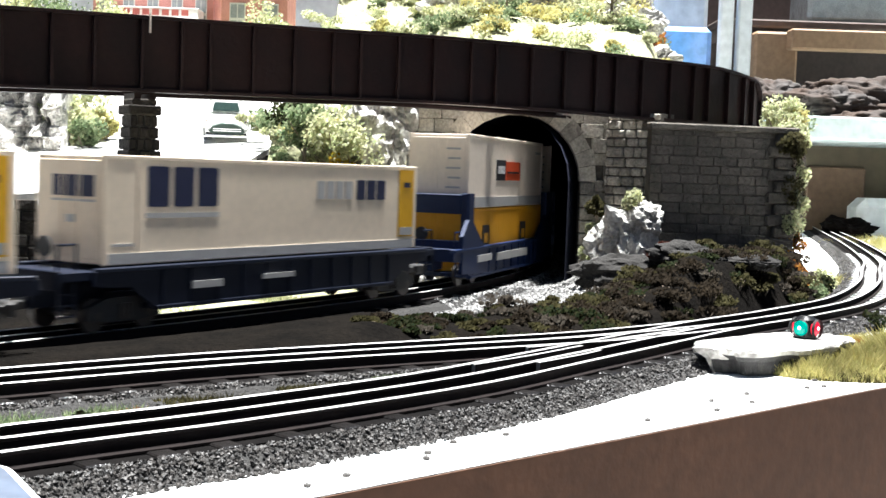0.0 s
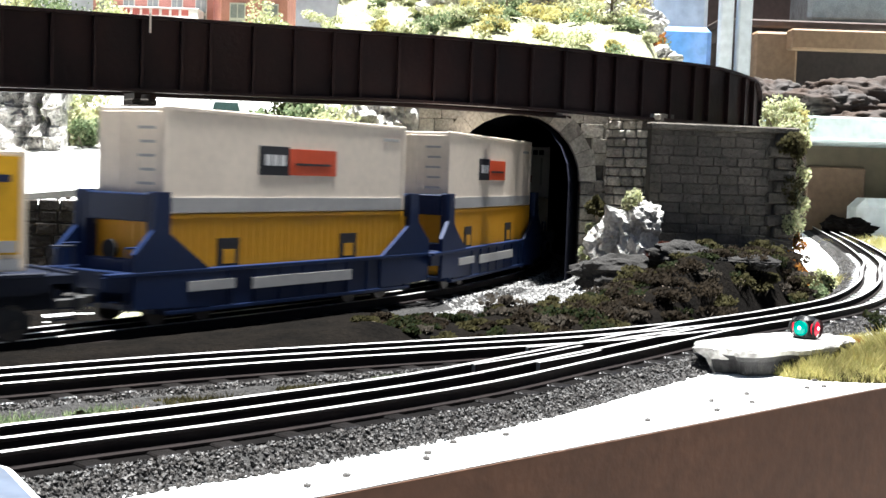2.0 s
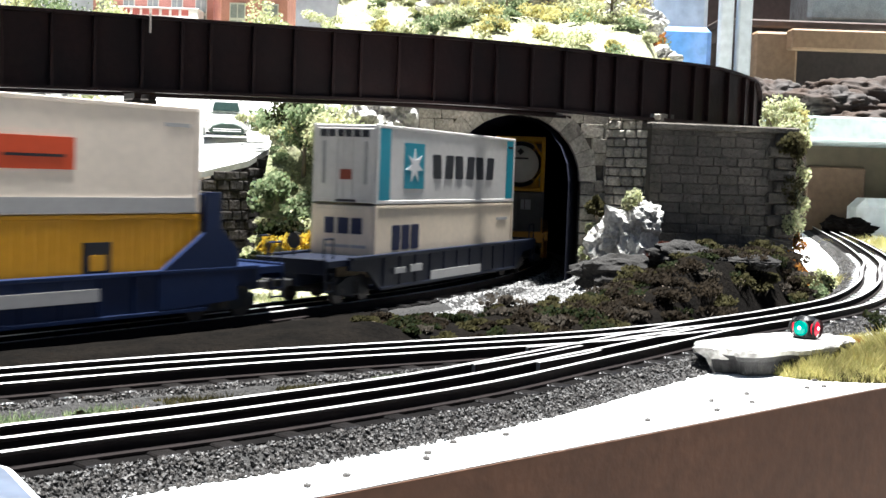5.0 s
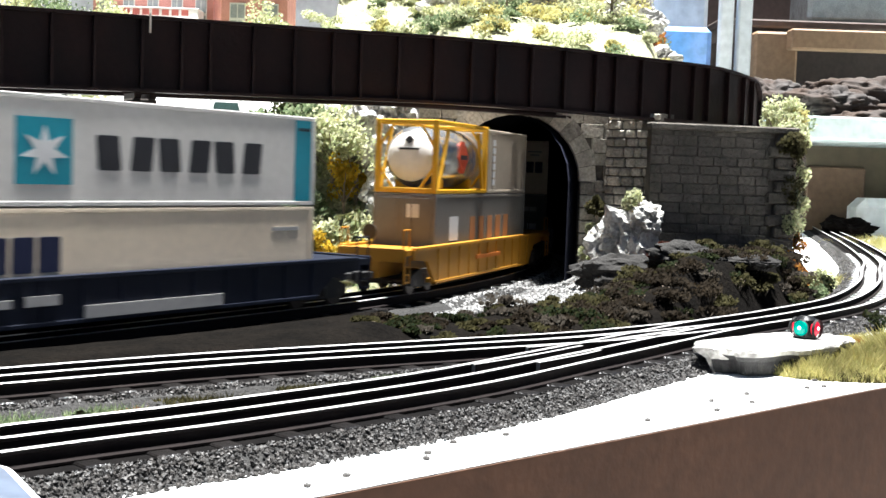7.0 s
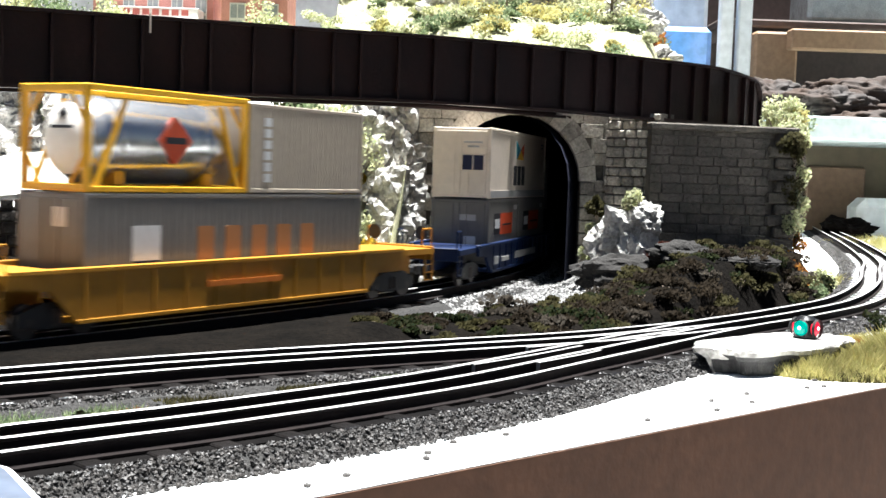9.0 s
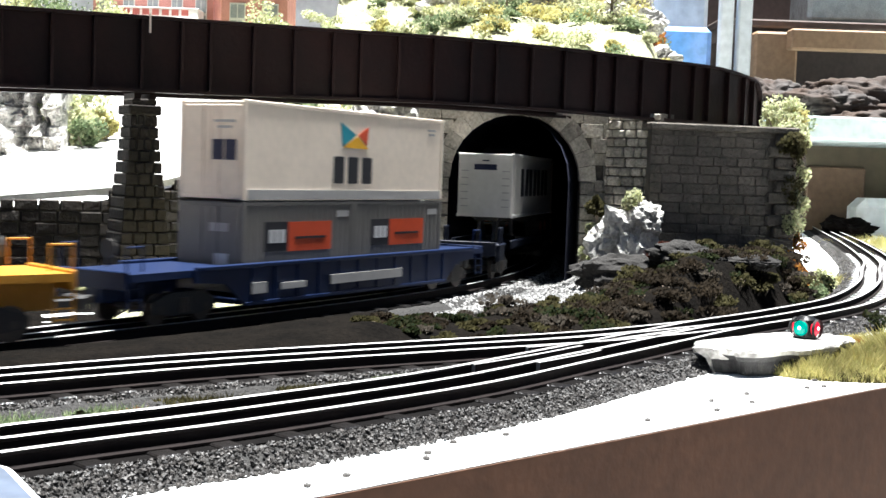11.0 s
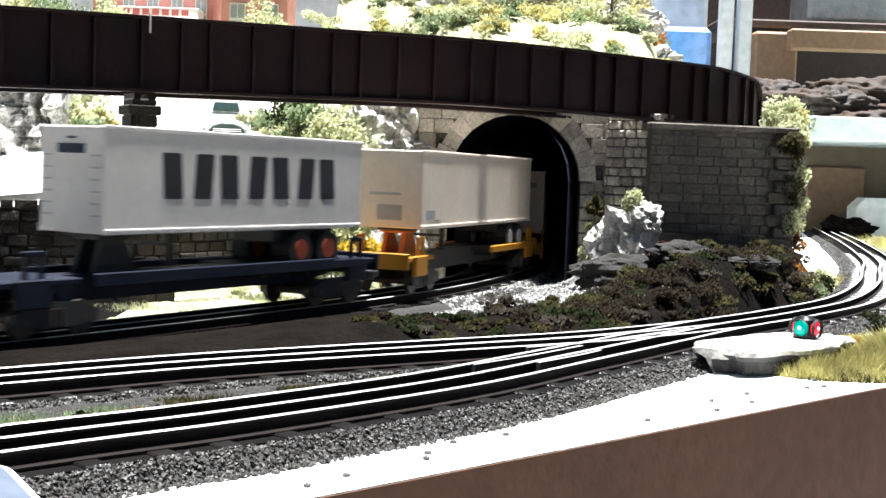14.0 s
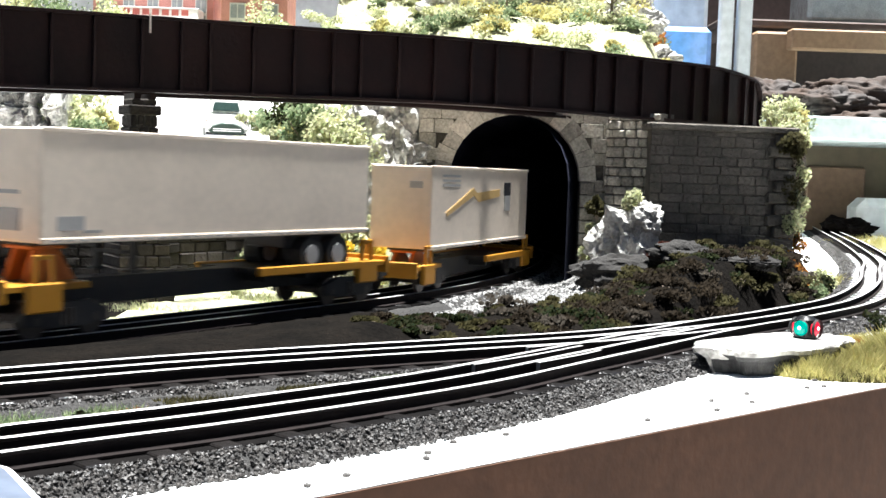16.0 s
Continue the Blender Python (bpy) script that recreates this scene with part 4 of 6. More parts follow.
# lead car: one long cream container behind a low blue frame, and the one ahead of it
for key, f, b, s0, s1 in (("lead", 1.225, 0.812, 1.115, 0.820), ("ship", 0.812, 0.430, 0.766, 0.472)):
    half = car(key, f, b, (f - b) / 2 - 0.06)
    x0, x1 = loc(key, s0), loc(key, s1)
    well_car(key, half, x0 + 0.03, x1 - 0.03, DKBLUE, "dark blue low container car with black trucks", deckz=0.0530,
             signs=[(x0 + 0.06, x0 + 0.085, 0.040, 0.044, BAND), (x0 + 0.12, x0 + 0.15, 0.042, 0.045, BAND)], sill0=0.031)
    c = container(key, x0, x1, 0.0545, 0.1112, CREAM, "long cream container with dark navy lettering blocks and yellow end band", rails=CREAM, band=0.006)
    L = x1 - x0
    bars(c, x0 + 0.0295, x0 + 0.0875, 0.0845, 0.1060, 3, NAVY, gap=0.16)
    plate(c, "lettering_bar", x0 + 0.0300, x0 + 0.0870, 0.0785, 0.0812, BAND)
    bars(c, x0 + 0.1780, x0 + 0.2180, 0.0885, 0.1000, 4, BAND)
    bars(c, x0 + 0.2210, x0 + 0.2560, 0.0880, 0.1010, 3, NAVY, gap=0.16)
    plate(c, "end_band", x1 - 0.0215, x1 - 0.0035, 0.0625, 0.1085, YELL, t=0.0006)
    plate(c, "end_plate", x1 - 0.0205, x1 - 0.0045, 0.0635, 0.0690, BAND, t=0.0009)
    plate(c, "lettering_bar", x1 - 0.016, x1 - 0.008, 0.0965, 0.1000, NAVY, t=0.0010)
    plate(c, "post_strip", x0 + 0.0235, x0 + 0.0255, 0.0555, 0.1105, CREAM, t=0.0005)
    plate(c, "lettering_bar", x0 + 0.006, x0 + 0.021, 0.0640, 0.0655, BAND)
    for k in range(3):
        frontplate(c, "lettering_bar", 0.012 - 0.0105 * k - 0.009, 0.012 - 0.0105 * k, 0.0895, 0.1005, NAVY, x0 - 0.0006)
    frontplate(c, "lettering_bar", -0.0185, 0.0125, 0.0868, 0.0880, BAND, x0 - 0.0006)
    frontplate(c, "label_plate", -0.004, 0.002, 0.076, 0.080, BAND, x0 - 0.0006)

# two blue well cars with bulkheads: white over ochre
for key, f, b, s0, s1 in (("well_a", 0.430, 0.124, 0.387, 0.152), ("well_b", 0.120, -0.237, 0.091, -0.150)):
    half = car(key, f, b, (f - b) / 2 - 0.06)
    x0, x1 = loc(key, s0), loc(key, s1)
    well_car(key, half, x0 - 0.006, x1 + 0.006, BLUE, "blue well car with tall end bulkheads and white lettering bars", deckz=0.0500, bulkhead=0.0925,
             signs=[(x0 + 0.014, x0 + 0.053, 0.0385, 0.0440, BAND), (x0 + 0.068, x0 + 0.167, 0.0370, 0.0435, BAND)])
    c = container(key, x0, x1, 0.0310, 0.0805, OCHRE, "ochre yellow lower container in the well", ribs=34)
    for x in (x0 + 0.044, x0 + 0.161):
        plate(c, "pocket", x, x + 0.018, 0.0500, 0.0665, BLACKL, t=0.0008)
        plate(c, "pocket_label", x + 0.004, x + 0.014, 0.0520, 0.0600, OCHRE, t=0.0011)
    c = container(key, x0, x1, 0.0809, 0.1385, WHITE, "white upper container with a black and orange-red sign panel", band=0.0085)
    plate(c, "sign", x0 + 0.079, x0 + 0.107, 0.1028, 0.1200, BLACKL, label="black half of a sign panel")
    plate(c, "sign", x0 + 0.107, x0 + 0.155, 0.1030, 0.1190, REDP, label="orange-red half of a sign panel")
    bars(c, x0 + 0.083, x0 + 0.104, 0.1085, 0.1150, 3, LETW, y=-W2 + 0.0002)
    plate(c, "lettering_bar", x0 + 0.113, x0 + 0.149, 0.1090, 0.1105, BLACKL, y=-W2 + 0.0002)
    plate(c, "lettering_bar", x1 - 0.026, x1 - 0.008, 0.1275, 0.1295, BAND)
    for k in range(5):
        frontplate(c, "lettering_bar", -0.018, -0.006 - 0.002 * (k % 2), 0.0960 + k * 0.0075, 0.0975 + k * 0.0075, BAND, x0 - 0.0006)

# dark blue car: pale grey container with teal ends over a cream one
half = car("star", -0.237, -0.667, 0.155)
x0, x1 = loc("star", -0.323), loc("star", -0.590)
well_car("star", half, x0 - 0.004, x1 + 0.004, DKBLUE, "dark blue well car with white lettering bars", deckz=0.0505,
         signs=[(x0 + 0.020, x0 + 0.038, 0.037, 0.041, BAND), (x0 + 0.046, x0 + 0.066, 0.037, 0.042, BAND), (x0 + 0.082, x0 + 0.181, 0.0290, 0.0355, BAND)])
c = container("star", x0, x1, 0.0335, 0.0840, CREAM, "cream lower container with dark navy lettering blocks")
bars(c, x0 + 0.0256, x0 + 0.0725, 0.0525, 0.0700, 3, NAVY, gap=0.16)
plate(c, "lettering_bar", x0 + 0.0265, x0 + 0.0715, 0.0475, 0.0495, BAND)
plate(c, "lettering_bar", x1 - 0.038, x1 - 0.014, 0.0695, 0.0718, BAND)
for k in range(3):
    frontplate(c, "lettering_bar", 0.014 - 0.010 * k - 0.0085, 0.014 - 0.010 * k, 0.0640, 0.0750, NAVY, x0 - 0.0006)
frontplate(c, "lettering_bar", -0.018, 0.013, 0.0545, 0.0565, BAND, x0 - 0.0006)
c = container("star", x0, x1, 0.0848, 0.1390, COOLW, "pale grey container with teal ends and a white star")
plate(c, "end_band", x0 + 0.0036, x0 + 0.0205, 0.0875, 0.1366, TEAL, label="teal end band")
plate(c, "end_band", x1 - 0.0185, x1 - 0.0036, 0.0875, 0.1366, TEAL, label="teal end band")
plate(c, "star_square", x0 + 0.0436, x0 + 0.0775, 0.0955, 0.1280, TEAL, label="teal square with a star")
bm = bmesh.new()
pts = []
for k in range(14):
    rr = 0.0125 if k % 2 == 0 else 0.0052
    pts.append((x0 + 0.0605 + rr * 1.18 * math.sin(math.pi * k / 7), 0.1117 + rr * math.cos(math.pi * k / 7)))
prism(bm, pts, "y", -W2 - 0.0002, -W2 + 0.0006)
part("star", bm, LETW, c, "white seven-pointed star")
bars(c, x0 + 0.0915, x0 + 0.2197, 0.1030, 0.1210, 6, BLACKL, gap=0.3, slant=0.12)
bars(c, x1 - 0.0165, x1 - 0.005, 0.130, 0.132, 3, BLACKL, y=-W2 + 0.0002)
for k in range(6):
    frontplate(c, "lettering_bar", 0.019 - 0.0064 * k - 0.005, 0.019 - 0.0064 * k, 0.1300, 0.1350, BLACKL, x0 - 0.0006)
for y in (-0.0170, 0.0150):
    frontplate(c, "lock_rod", y, y + 0.002, 0.0980, 0.1270, BAND, x0 - 0.001)
frontplate(c, "label_plate", -0.006, 0.003, 0.1010, 0.1080, REDHUB, x0 - 0.0008)
frontplate(c, "vent", -0.009, 0.006, 0.0858, 0.0875, BLACKL, x0 - 0.0008)

# yellow car: tank frame and a light grey box over a long grey container
half = car("tank", -0.667, -1.090, 0.150)
x0, x1 = loc("tank", -0.744), loc("tank", -0.982)
well_car("tank", half, x0 - 0.012, x1 + 0.008, CARYEL, "weathered yellow well car with an orange-red patch", deckz=0.0540,
         signs=[(x0 + 0.085, x0 + 0.150, 0.0400, 0.0432, HITCH)])
c = container("tank", x0, x1, 0.0360, 0.0915, GREY, "grey lower container with faded orange lettering blocks", ribs=36)
bars(c, x0 + 0.0775, x0 + 0.1927, 0.0500, 0.0735, 5, ORANGE, gap=0.42)
plate(c, "label_plate", x0 + 0.0325, x0 + 0.0535, 0.0560, 0.0745, LETW)
plate(c, "label_plate", x0 + 0.0350, x0 + 0.0520, 0.0480, 0.0560, NAVY)
frontplate(c, "label_plate", -0.012, -0.002, 0.0740, 0.0840, LETW, x0 - 0.0006)
xm = x0 + 0.1235
c = container("tank", xm + 0.001, x1, 0.0922, 0.1445, LTGREY, "light grey short container with upright lettering", ribs=20)
for k in range(6):
    plate(c, "lettering_bar", xm + 0.014, xm + 0.0205, 0.0985 + k * 0.0066, 0.1035 + k * 0.0066, LETW, t=0.0008)
tk = mover("tank_container", "tank", "polished steel tank in a yellow frame with red placard", "tank container", "containers on the train")
z0, z1, cz = 0.0920, 0.1465, 0.1190
for x in (x0, xm - 0.004):
    for y in (-W2, W2 - 0.004):
        part("corner_post", boxbm(x, x + 0.004, y, y + 0.004, z0, z1, bevel=0.0006), FRAMEY, tk)
    for z in (z0, z1 - 0.004):
        part("end_rail", boxbm(x, x + 0.004, -W2 + 0.004, W2 - 0.004, z, z + 0.004, bevel=0.0006), FRAMEY, tk)
    for s in (-1, 1):
        bm = bmesh.new()
        for sz in (-1, 1):
            cyl(bm, (x + 0.002, s * 0.0215, cz + sz * 0.008), (x + 0.002, s * 0.010, cz + sz * 0.0250), 0.0011, 6)
        part("end_brace", bm, FRAMEY, tk)
for y in (-W2, W2 - 0.0035):
    for z in (z0, z1 - 0.0032):
        part("side_rail", boxbm(x0 + 0.004, xm - 0.004, y, y + 0.0035, z, z + 0.0032, bevel=0.0005), FRAMEY, tk)
    for a, b in ((x0 + 0.008, x0 + 0.028), (xm - 0.008, xm - 0.024)):
        bm = bmesh.new()
        prism(bm, [(a - 0.0016, z0 + 0.002), (a + 0.0016, z0 + 0.002), (b + 0.0012, z1 - 0.006), (b - 0.0012, z1 - 0.006)], "y", y + 0.0006, y + 0.0026)
        part("side_brace", bm, FRAMEY, tk)
bm = bmesh.new()
prof = [(x0 + 0.0055, 0.004), (x0 + 0.0068, 0.012), (x0 + 0.0105, 0.0185), (x0 + 0.018, 0.0228), (xm - 0.018, 0.0228), (xm - 0.0105, 0.0185), (xm - 0.0068, 0.012), (xm - 0.0055, 0.004)]
rings = [[bm.verts.new((px, r * math.cos(6.2832 * k / 36), cz + r * math.sin(6.2832 * k / 36))) for k in range(36)] for px, r in prof]
for i in range(len(rings) - 1):
    for k in range(36):
        f = bm.faces.new((rings[i][k], rings[i][(k + 1) % 36], rings[i + 1][(k + 1) % 36], rings[i + 1][k]))
        f.material_index = 1 if i < 2 else 0
bm.faces.new(rings[0][::-1]).material_index = 1
bm.faces.new(rings[-1])
bmesh.ops.recalc_face_normals(bm, faces=bm.faces[:])
part("tank_shell", bm, [TANK, TANKW], tk, "polished tank barrel with a white end", smooth=True)
for x in (x0 + 0.026, xm - 0.030):
    part("saddle", boxbm(x, x + 0.006, -0.0190, 0.0190, z0 + 0.0032, z0 + 0.0110, bevel=0.0008), FRAMEY, tk)
    bm = bmesh.new()
    cyl(bm, (x, 0, cz), (x + 0.0025, 0, cz), 0.0232, 32)
    part("tank_band", bm, TANK, tk)
d = Vector(((x0 + xm) / 2 + 0.003, -0.0226, cz + 0.001))
bm = bmesh.new()
prism(bm, [(d.x - 0.0125, d.z), (d.x, d.z - 0.0125), (d.x + 0.0125, d.z), (d.x, d.z + 0.0125)], "y", -0.0236, -0.0200)
part("placard", bm, REDP, tk, "red diamond placard")
bm = boxbm(d.x - 0.008, d.x + 0.008, -0.0240, -0.0230, d.z - 0.0018, d.z + 0.0018)
part("lettering_bar", bm, BLACKL, tk)
bm = bmesh.new()
prism(bm, [(0.0035, cz + 0.0125), (0.0, cz + 0.009), (-0.0035, cz + 0.0125), (0.0, cz + 0.016)], "x", x0 + 0.0062, x0 + 0.0085)
part("label_plate", bm, BLACKL, tk)
part("lettering_bar", boxbm(x0 + 0.0055, x0 + 0.0075, -0.008, 0.008, cz + 0.0050, cz + 0.0066), BLACKL, tk)
part("walkway", boxbm(x0 + 0.03, xm - 0.03, -0.006, 0.006, z1 - 0.0050, z1 - 0.0038), FRAMEY, tk)

# blue car: white high container over two grey short ones
half = car("flag", -1.090, -1.518, 0.154)
x0, x1 = loc("flag", -1.201), loc("flag", -1.434)
xm = (x0 + x1) / 2
well_car("flag", half, x0 - 0.006, x1 + 0.006, BLUE, "blue well car with white lettering bars", deckz=0.0505,
         signs=[(x0 + 0.002, x0 + 0.016, 0.0335, 0.0400, BAND), (x0 + 0.030, x0 + 0.056, 0.0345, 0.0385, BAND), (x0 + 0.083, x0 + 0.170, 0.0345, 0.0405, BAND)])
for a, b in ((x0, xm - 0.0006), (xm + 0.0006, x1)):
    c = container("flag", a, b, 0.0330, 0.0870, GREY, "short grey container with a black and orange-red sign panel", ribs=18)
    plate(c, "sign", a + 0.0205, a + 0.044, 0.0570, 0.0748, BLACKL)
    plate(c, "sign", a + 0.044, a + 0.0905, 0.0565, 0.0745, REDP)
    bars(c, a + 0.024, a + 0.041, 0.0620, 0.0700, 3, LETW, y=-W2 + 0.0002)
    plate(c, "lettering_bar", a + 0.051, a + 0.084, 0.0640, 0.0655, BLACKL, y=-W2 + 0.0002)
    plate(c, "lettering_bar", b - 0.020, b - 0.006, 0.0770, 0.0810, BAND)
    frontplate(c, "label_plate", -0.014, -0.004, 0.0470, 0.0560, LETW, a - 0.0006)
    frontplate(c, "label_plate", -0.014, 0.0, 0.0690, 0.0740, BAND, a - 0.0006)
c = container("flag", x0, x1, 0.0876, 0.1462, WHITE, "white upper container with a blue, yellow and red flag mark", band=0.0065)
fx, fz = x0 + 0.1185, 0.1305
for pts, m in (([(fx - 0.020, fz + 0.0075), (fx - 0.002, fz), (fx - 0.017, fz - 0.0080)], TEAL), ([(fx - 0.017, fz - 0.0085), (fx, fz - 0.001), (fx + 0.013, fz - 0.0090)], YELL),
               ([(fx + 0.0005, fz), (fx + 0.013, fz + 0.006), (fx + 0.011, fz - 0.0065)], REDP)):
    bm = bmesh.new()
    prism(bm, pts, "y", -W2, -W2 + 0.0008)
    part("flag_mark", bm, m, c)
bars(c, fx - 0.0295, fx + 0.0205, 0.0985, 0.1160, 3, BLACKL, gap=0.3)
plate(c, "lettering_bar", x1 - 0.022, x1 - 0.012, 0.1370, 0.1385, BAND)
plate(c, "lettering_bar", x1 - 0.020, x1 - 0.013, 0.1340, 0.1355, BAND)
frontplate(c, "sign", -0.0185, -0.0105, 0.1110, 0.1230, NAVY, x0 - 0.0008)
frontplate(c, "sign", -0.0090, -0.0010, 0.1110, 0.1230, NAVY, x0 - 0.0008)
frontplate(c, "lettering_bar", -0.0175, -0.0020, 0.1330, 0.1345, BAND, x0 - 0.0008)
frontplate(c, "lettering_bar", -0.0145, -0.0050, 0.1295, 0.1310, BAND, x0 - 0.0008)

# blue skeleton car with a lettered trailer
half = car("road", -1.518, -1.862, 0.126)
x0, x1 = loc("road", -1.602), loc("road", -1.824)
spine_car("road", half, DKBLUE, "blue skeleton car carrying a white highway trailer", 0.0520, x0 + 0.020, 0.0700, x1 - 0.052, UNDER, beam=True)
c = trailer("road", x0, x1, 0.0700, 0.1262, COOLW, "white highway trailer with large black lettering blocks", wheels=x1 - 0.048, hub=REDHUB)
bars(c, x0 + 0.0380, x0 + 0.1970, 0.0885, 0.1135, 7, BLACKL, gap=0.36, slant=0.12)
for z, a in ((0.1130, 0.016), (0.1115, 0.016)):
    frontplate(c, "lettering_bar", -a + 0.006, a - 0.006, z, z + 0.0035, NAVY, x0 - 0.0004)
for k in range(6):
    for y in (-0.0215, 0.0150):
        frontplate(c, "rung", y, y + 0.0065, 0.0790 + k * 0.0062, 0.0800 + k * 0.0062, BAND, x0 - 0.0006)
frontplate(c, "lettering_bar", -0.003, 0.003, 0.1190, 0.1203, NAVY, x0 - 0.0004)

# two yellow skeleton cars with plain white trailers
half = car("plain", -1.862, -2.213, 0.128)
x0, x1 = loc("plain", -1.900), loc("plain", -2.171)
spine_car("plain", half, CARYEL, "yellow skeleton car with an orange hitch", 0.0500, x0 + 0.016, 0.0665, x1 - 0.060, HITCH)
c = trailer("plain", x0, x1, 0.0665, 0.1235, WHITE, "plain white highway trailer with faint grey lettering bars", wheels=x1 - 0.046)
plate(c, "lettering_bar", x0 + 0.010, x0 + 0.027, 0.0730, 0.0800, BAND)
plate(c, "lettering_bar", x0 + 0.027, x0 + 0.038, 0.0715, 0.0730, BAND)
frontplate(c, "lettering_bar", -0.008, 0.016, 0.0905, 0.0925, BAND, x0 - 0.0004)
frontplate(c, "label_plate", -0.009, 0.010, 0.0725, 0.0835, BAND, x0 - 0.0003)
half = car("swoosh", -2.213, -2.535, 0.114)
x0, x1 = loc("swoosh", -2.255), loc("swoosh", -2.493)
spine_car("swoosh", half, CARYEL, "yellow skeleton car with an orange hitch", 0.0430, x0 + 0.016, 0.0510, x1 - 0.060, HITCH)
c = trailer("swoosh", x0, x1, 0.0510, 0.1128, WHITE, "white highway trailer with a gold rising stripe and a small shield", wheels=None)
bm = bmesh.new()
prism(bm, [(x0 + 0.030, 0.0780), (x0 + 0.090, 0.0965), (x0 + 0.100, 0.0925), (x0 + 0.158, 0.0955), (x0 + 0.158, 0.0895), (x0 + 0.104, 0.0850), (x0 + 0.092, 0.0905), (x0 + 0.032, 0.0750)], "y", -W2, -W2 + 0.0008)
part("stripe", bm, paint("faded_gold", (0.62, 0.42, 0.17)), c, "gold rising stripe")
plate(c, "shield", x0 + 0.170, x0 + 0.188, 0.0900, 0.1010, BLACKL)
plate(c, "shield", x0 + 0.172, x0 + 0.187, 0.0770, 0.0900, BAND)
for k in range(3):
    plate(c, "lettering_bar", x0 + 0.022, x0 + 0.060, 0.0975 + k * 0.0035, 0.0993 + k * 0.0035, BAND)
frontplate(c, "lettering_bar", -0.017, -0.007, 0.0960, 0.1010, BAND, x0 - 0.0004)


SPEED = 0.169


def car_pose(key, t):
    s, base = CARS[key]
    s += SPEED * t
    a, b = train_path(s + base), train_path(s - base)
    return pose((a[0] + b[0]) / 2, (a[1] + b[1]) / 2, 0, 0, 0, math.degrees(math.atan2(b[1] - a[1], b[0] - a[0])))


def motions():
    times = [k * 0.4 for k in range(41)]
    for ob, key in MOVERS:
        walk(ob, [(t, car_pose(key, t)) for t in times])

# ---- rocks and plants ----
def rock(c, r, seed, label, sub=4, rough=0.4, turn=(0, 0, 0), name="rock", material=None, facet=14.0):
    bm = bmesh.new()
    rockmesh(bm, (0, 0, 0), r, seed, sub, rough, facet)
    ob = link_mesh(name, bm, material or ROCK, False)
    ob.matrix_basis = pose(*c, *turn)
    return tagged(ob, label, "rock")


def cliff(name, x0, x1, z0, z1, m, seed, label, depth=0.02, nx=60, nz=80, material=None, slope=0.0):
    """A craggy rock face: a folded sheet with a solid back, facing -y."""
    bm = bmesh.new()
    off = Vector((seed * 5.1, seed * 2.3, 0))
    rows = []
    for j in range(nz + 1):
        row = []
        for i in range(nx + 1):
            u, v = i / nx, j / nz
            x, z = x0 + (x1 - x0) * u, z0 + (z1 - z0) * v
            q = Vector((x * 34, z * 17, 0)) + off
            d = 0.9 * noise.fractal(q, 0.7, 2.2, 6) + 1.3 * abs(noise.noise(q * 1.4)) + 0.5 * noise.cell(q * 2.1) + 0.25 * noise.cell(q * 5.3) + 0.35 * abs(noise.noise(q * 5))
            d *= 4 * u * (1 - u) * 0.5 + 0.5
            zt = z0 + (z1 - z0) * v * (1 - slope * (1 - sm(0.0, 0.6, u))) + 0.006 * noise.noise(q * 1.5) * v
            row.append(bm.verts.new((x + 0.004 * noise.noise(q * 3), -depth * d + 0.6 * depth * v, zt)))
        rows.append(row)
    for j in range(nz):
        for i in range(nx):
            bm.faces.new((rows[j][i], rows[j][i + 1], rows[j + 1][i + 1], rows[j + 1][i]))
    b = [bm.verts.new(p) for p in ((x0, depth * 1.5, z0), (x1, depth * 1.5, z0), (x1, depth * 1.5, z1), (x0, depth * 1.5, z1))]
    bm.faces.new([r[0] for r in rows] + [b[3], b[0]])
    bm.faces.new([r[-1] for r in rows][::-1] + [b[1], b[2]])
    bm.faces.new(rows[-1] + [b[2], b[3]])
    ob = link_mesh(name, bm, material or ROCK, False)
    ob.matrix_basis = m
    return tagged(ob, label, "rock")


for k, (x, y, z, r) in enumerate([(-0.070, 1.150, 0.152, 0.022), (-0.046, 1.152, 0.160, 0.025), (-0.058, 1.142, 0.128, 0.025), (-0.038, 1.146, 0.126, 0.022), (-0.050, 1.134, 0.094, 0.025),
                                  (-0.036, 1.138, 0.088, 0.020), (-0.046, 1.124, 0.060, 0.025), (-0.036, 1.126, 0.048, 0.020), (-0.054, 1.112, 0.030, 0.025), (-0.034, 1.152, 0.158, 0.018)]):
    rock((x, y, z), (r, r * 0.9, r * 1.2), 140 + k, "pale jagged rock of the crag beside the tunnel", rough=0.42, facet=8.0)
cliff("rock_outcrop", 0, 0.15, -0.01, 0.105, pose(-0.52, 1.205, 0.105, 0, 0, 4), 5, "grey craggy rock face behind the road", depth=0.026, nx=80)
for k, (x, y, z, r) in enumerate([(0.140, 1.100, 0.022, 0.016), (0.146, 1.096, 0.046, 0.021), (0.158, 1.086, 0.060, 0.024), (0.166, 1.080, 0.034, 0.024), (0.152, 1.086, 0.020, 0.022), (0.172, 1.074, 0.072, 0.015)]):
    rock((x, y, z), (r, r * 0.9, r * 1.15), 70 + k, "pale jagged rock at the foot of the wing wall", rough=0.42, facet=8.0)
rock((-0.080, 1.085, 0.010), (0.040, 0.025, 0.022), 16, "pale rock at the bank's foot")
rock((-0.03, 1.10, 0.008), (0.025, 0.016, 0.018), 17, "pale rock at the bank's foot")
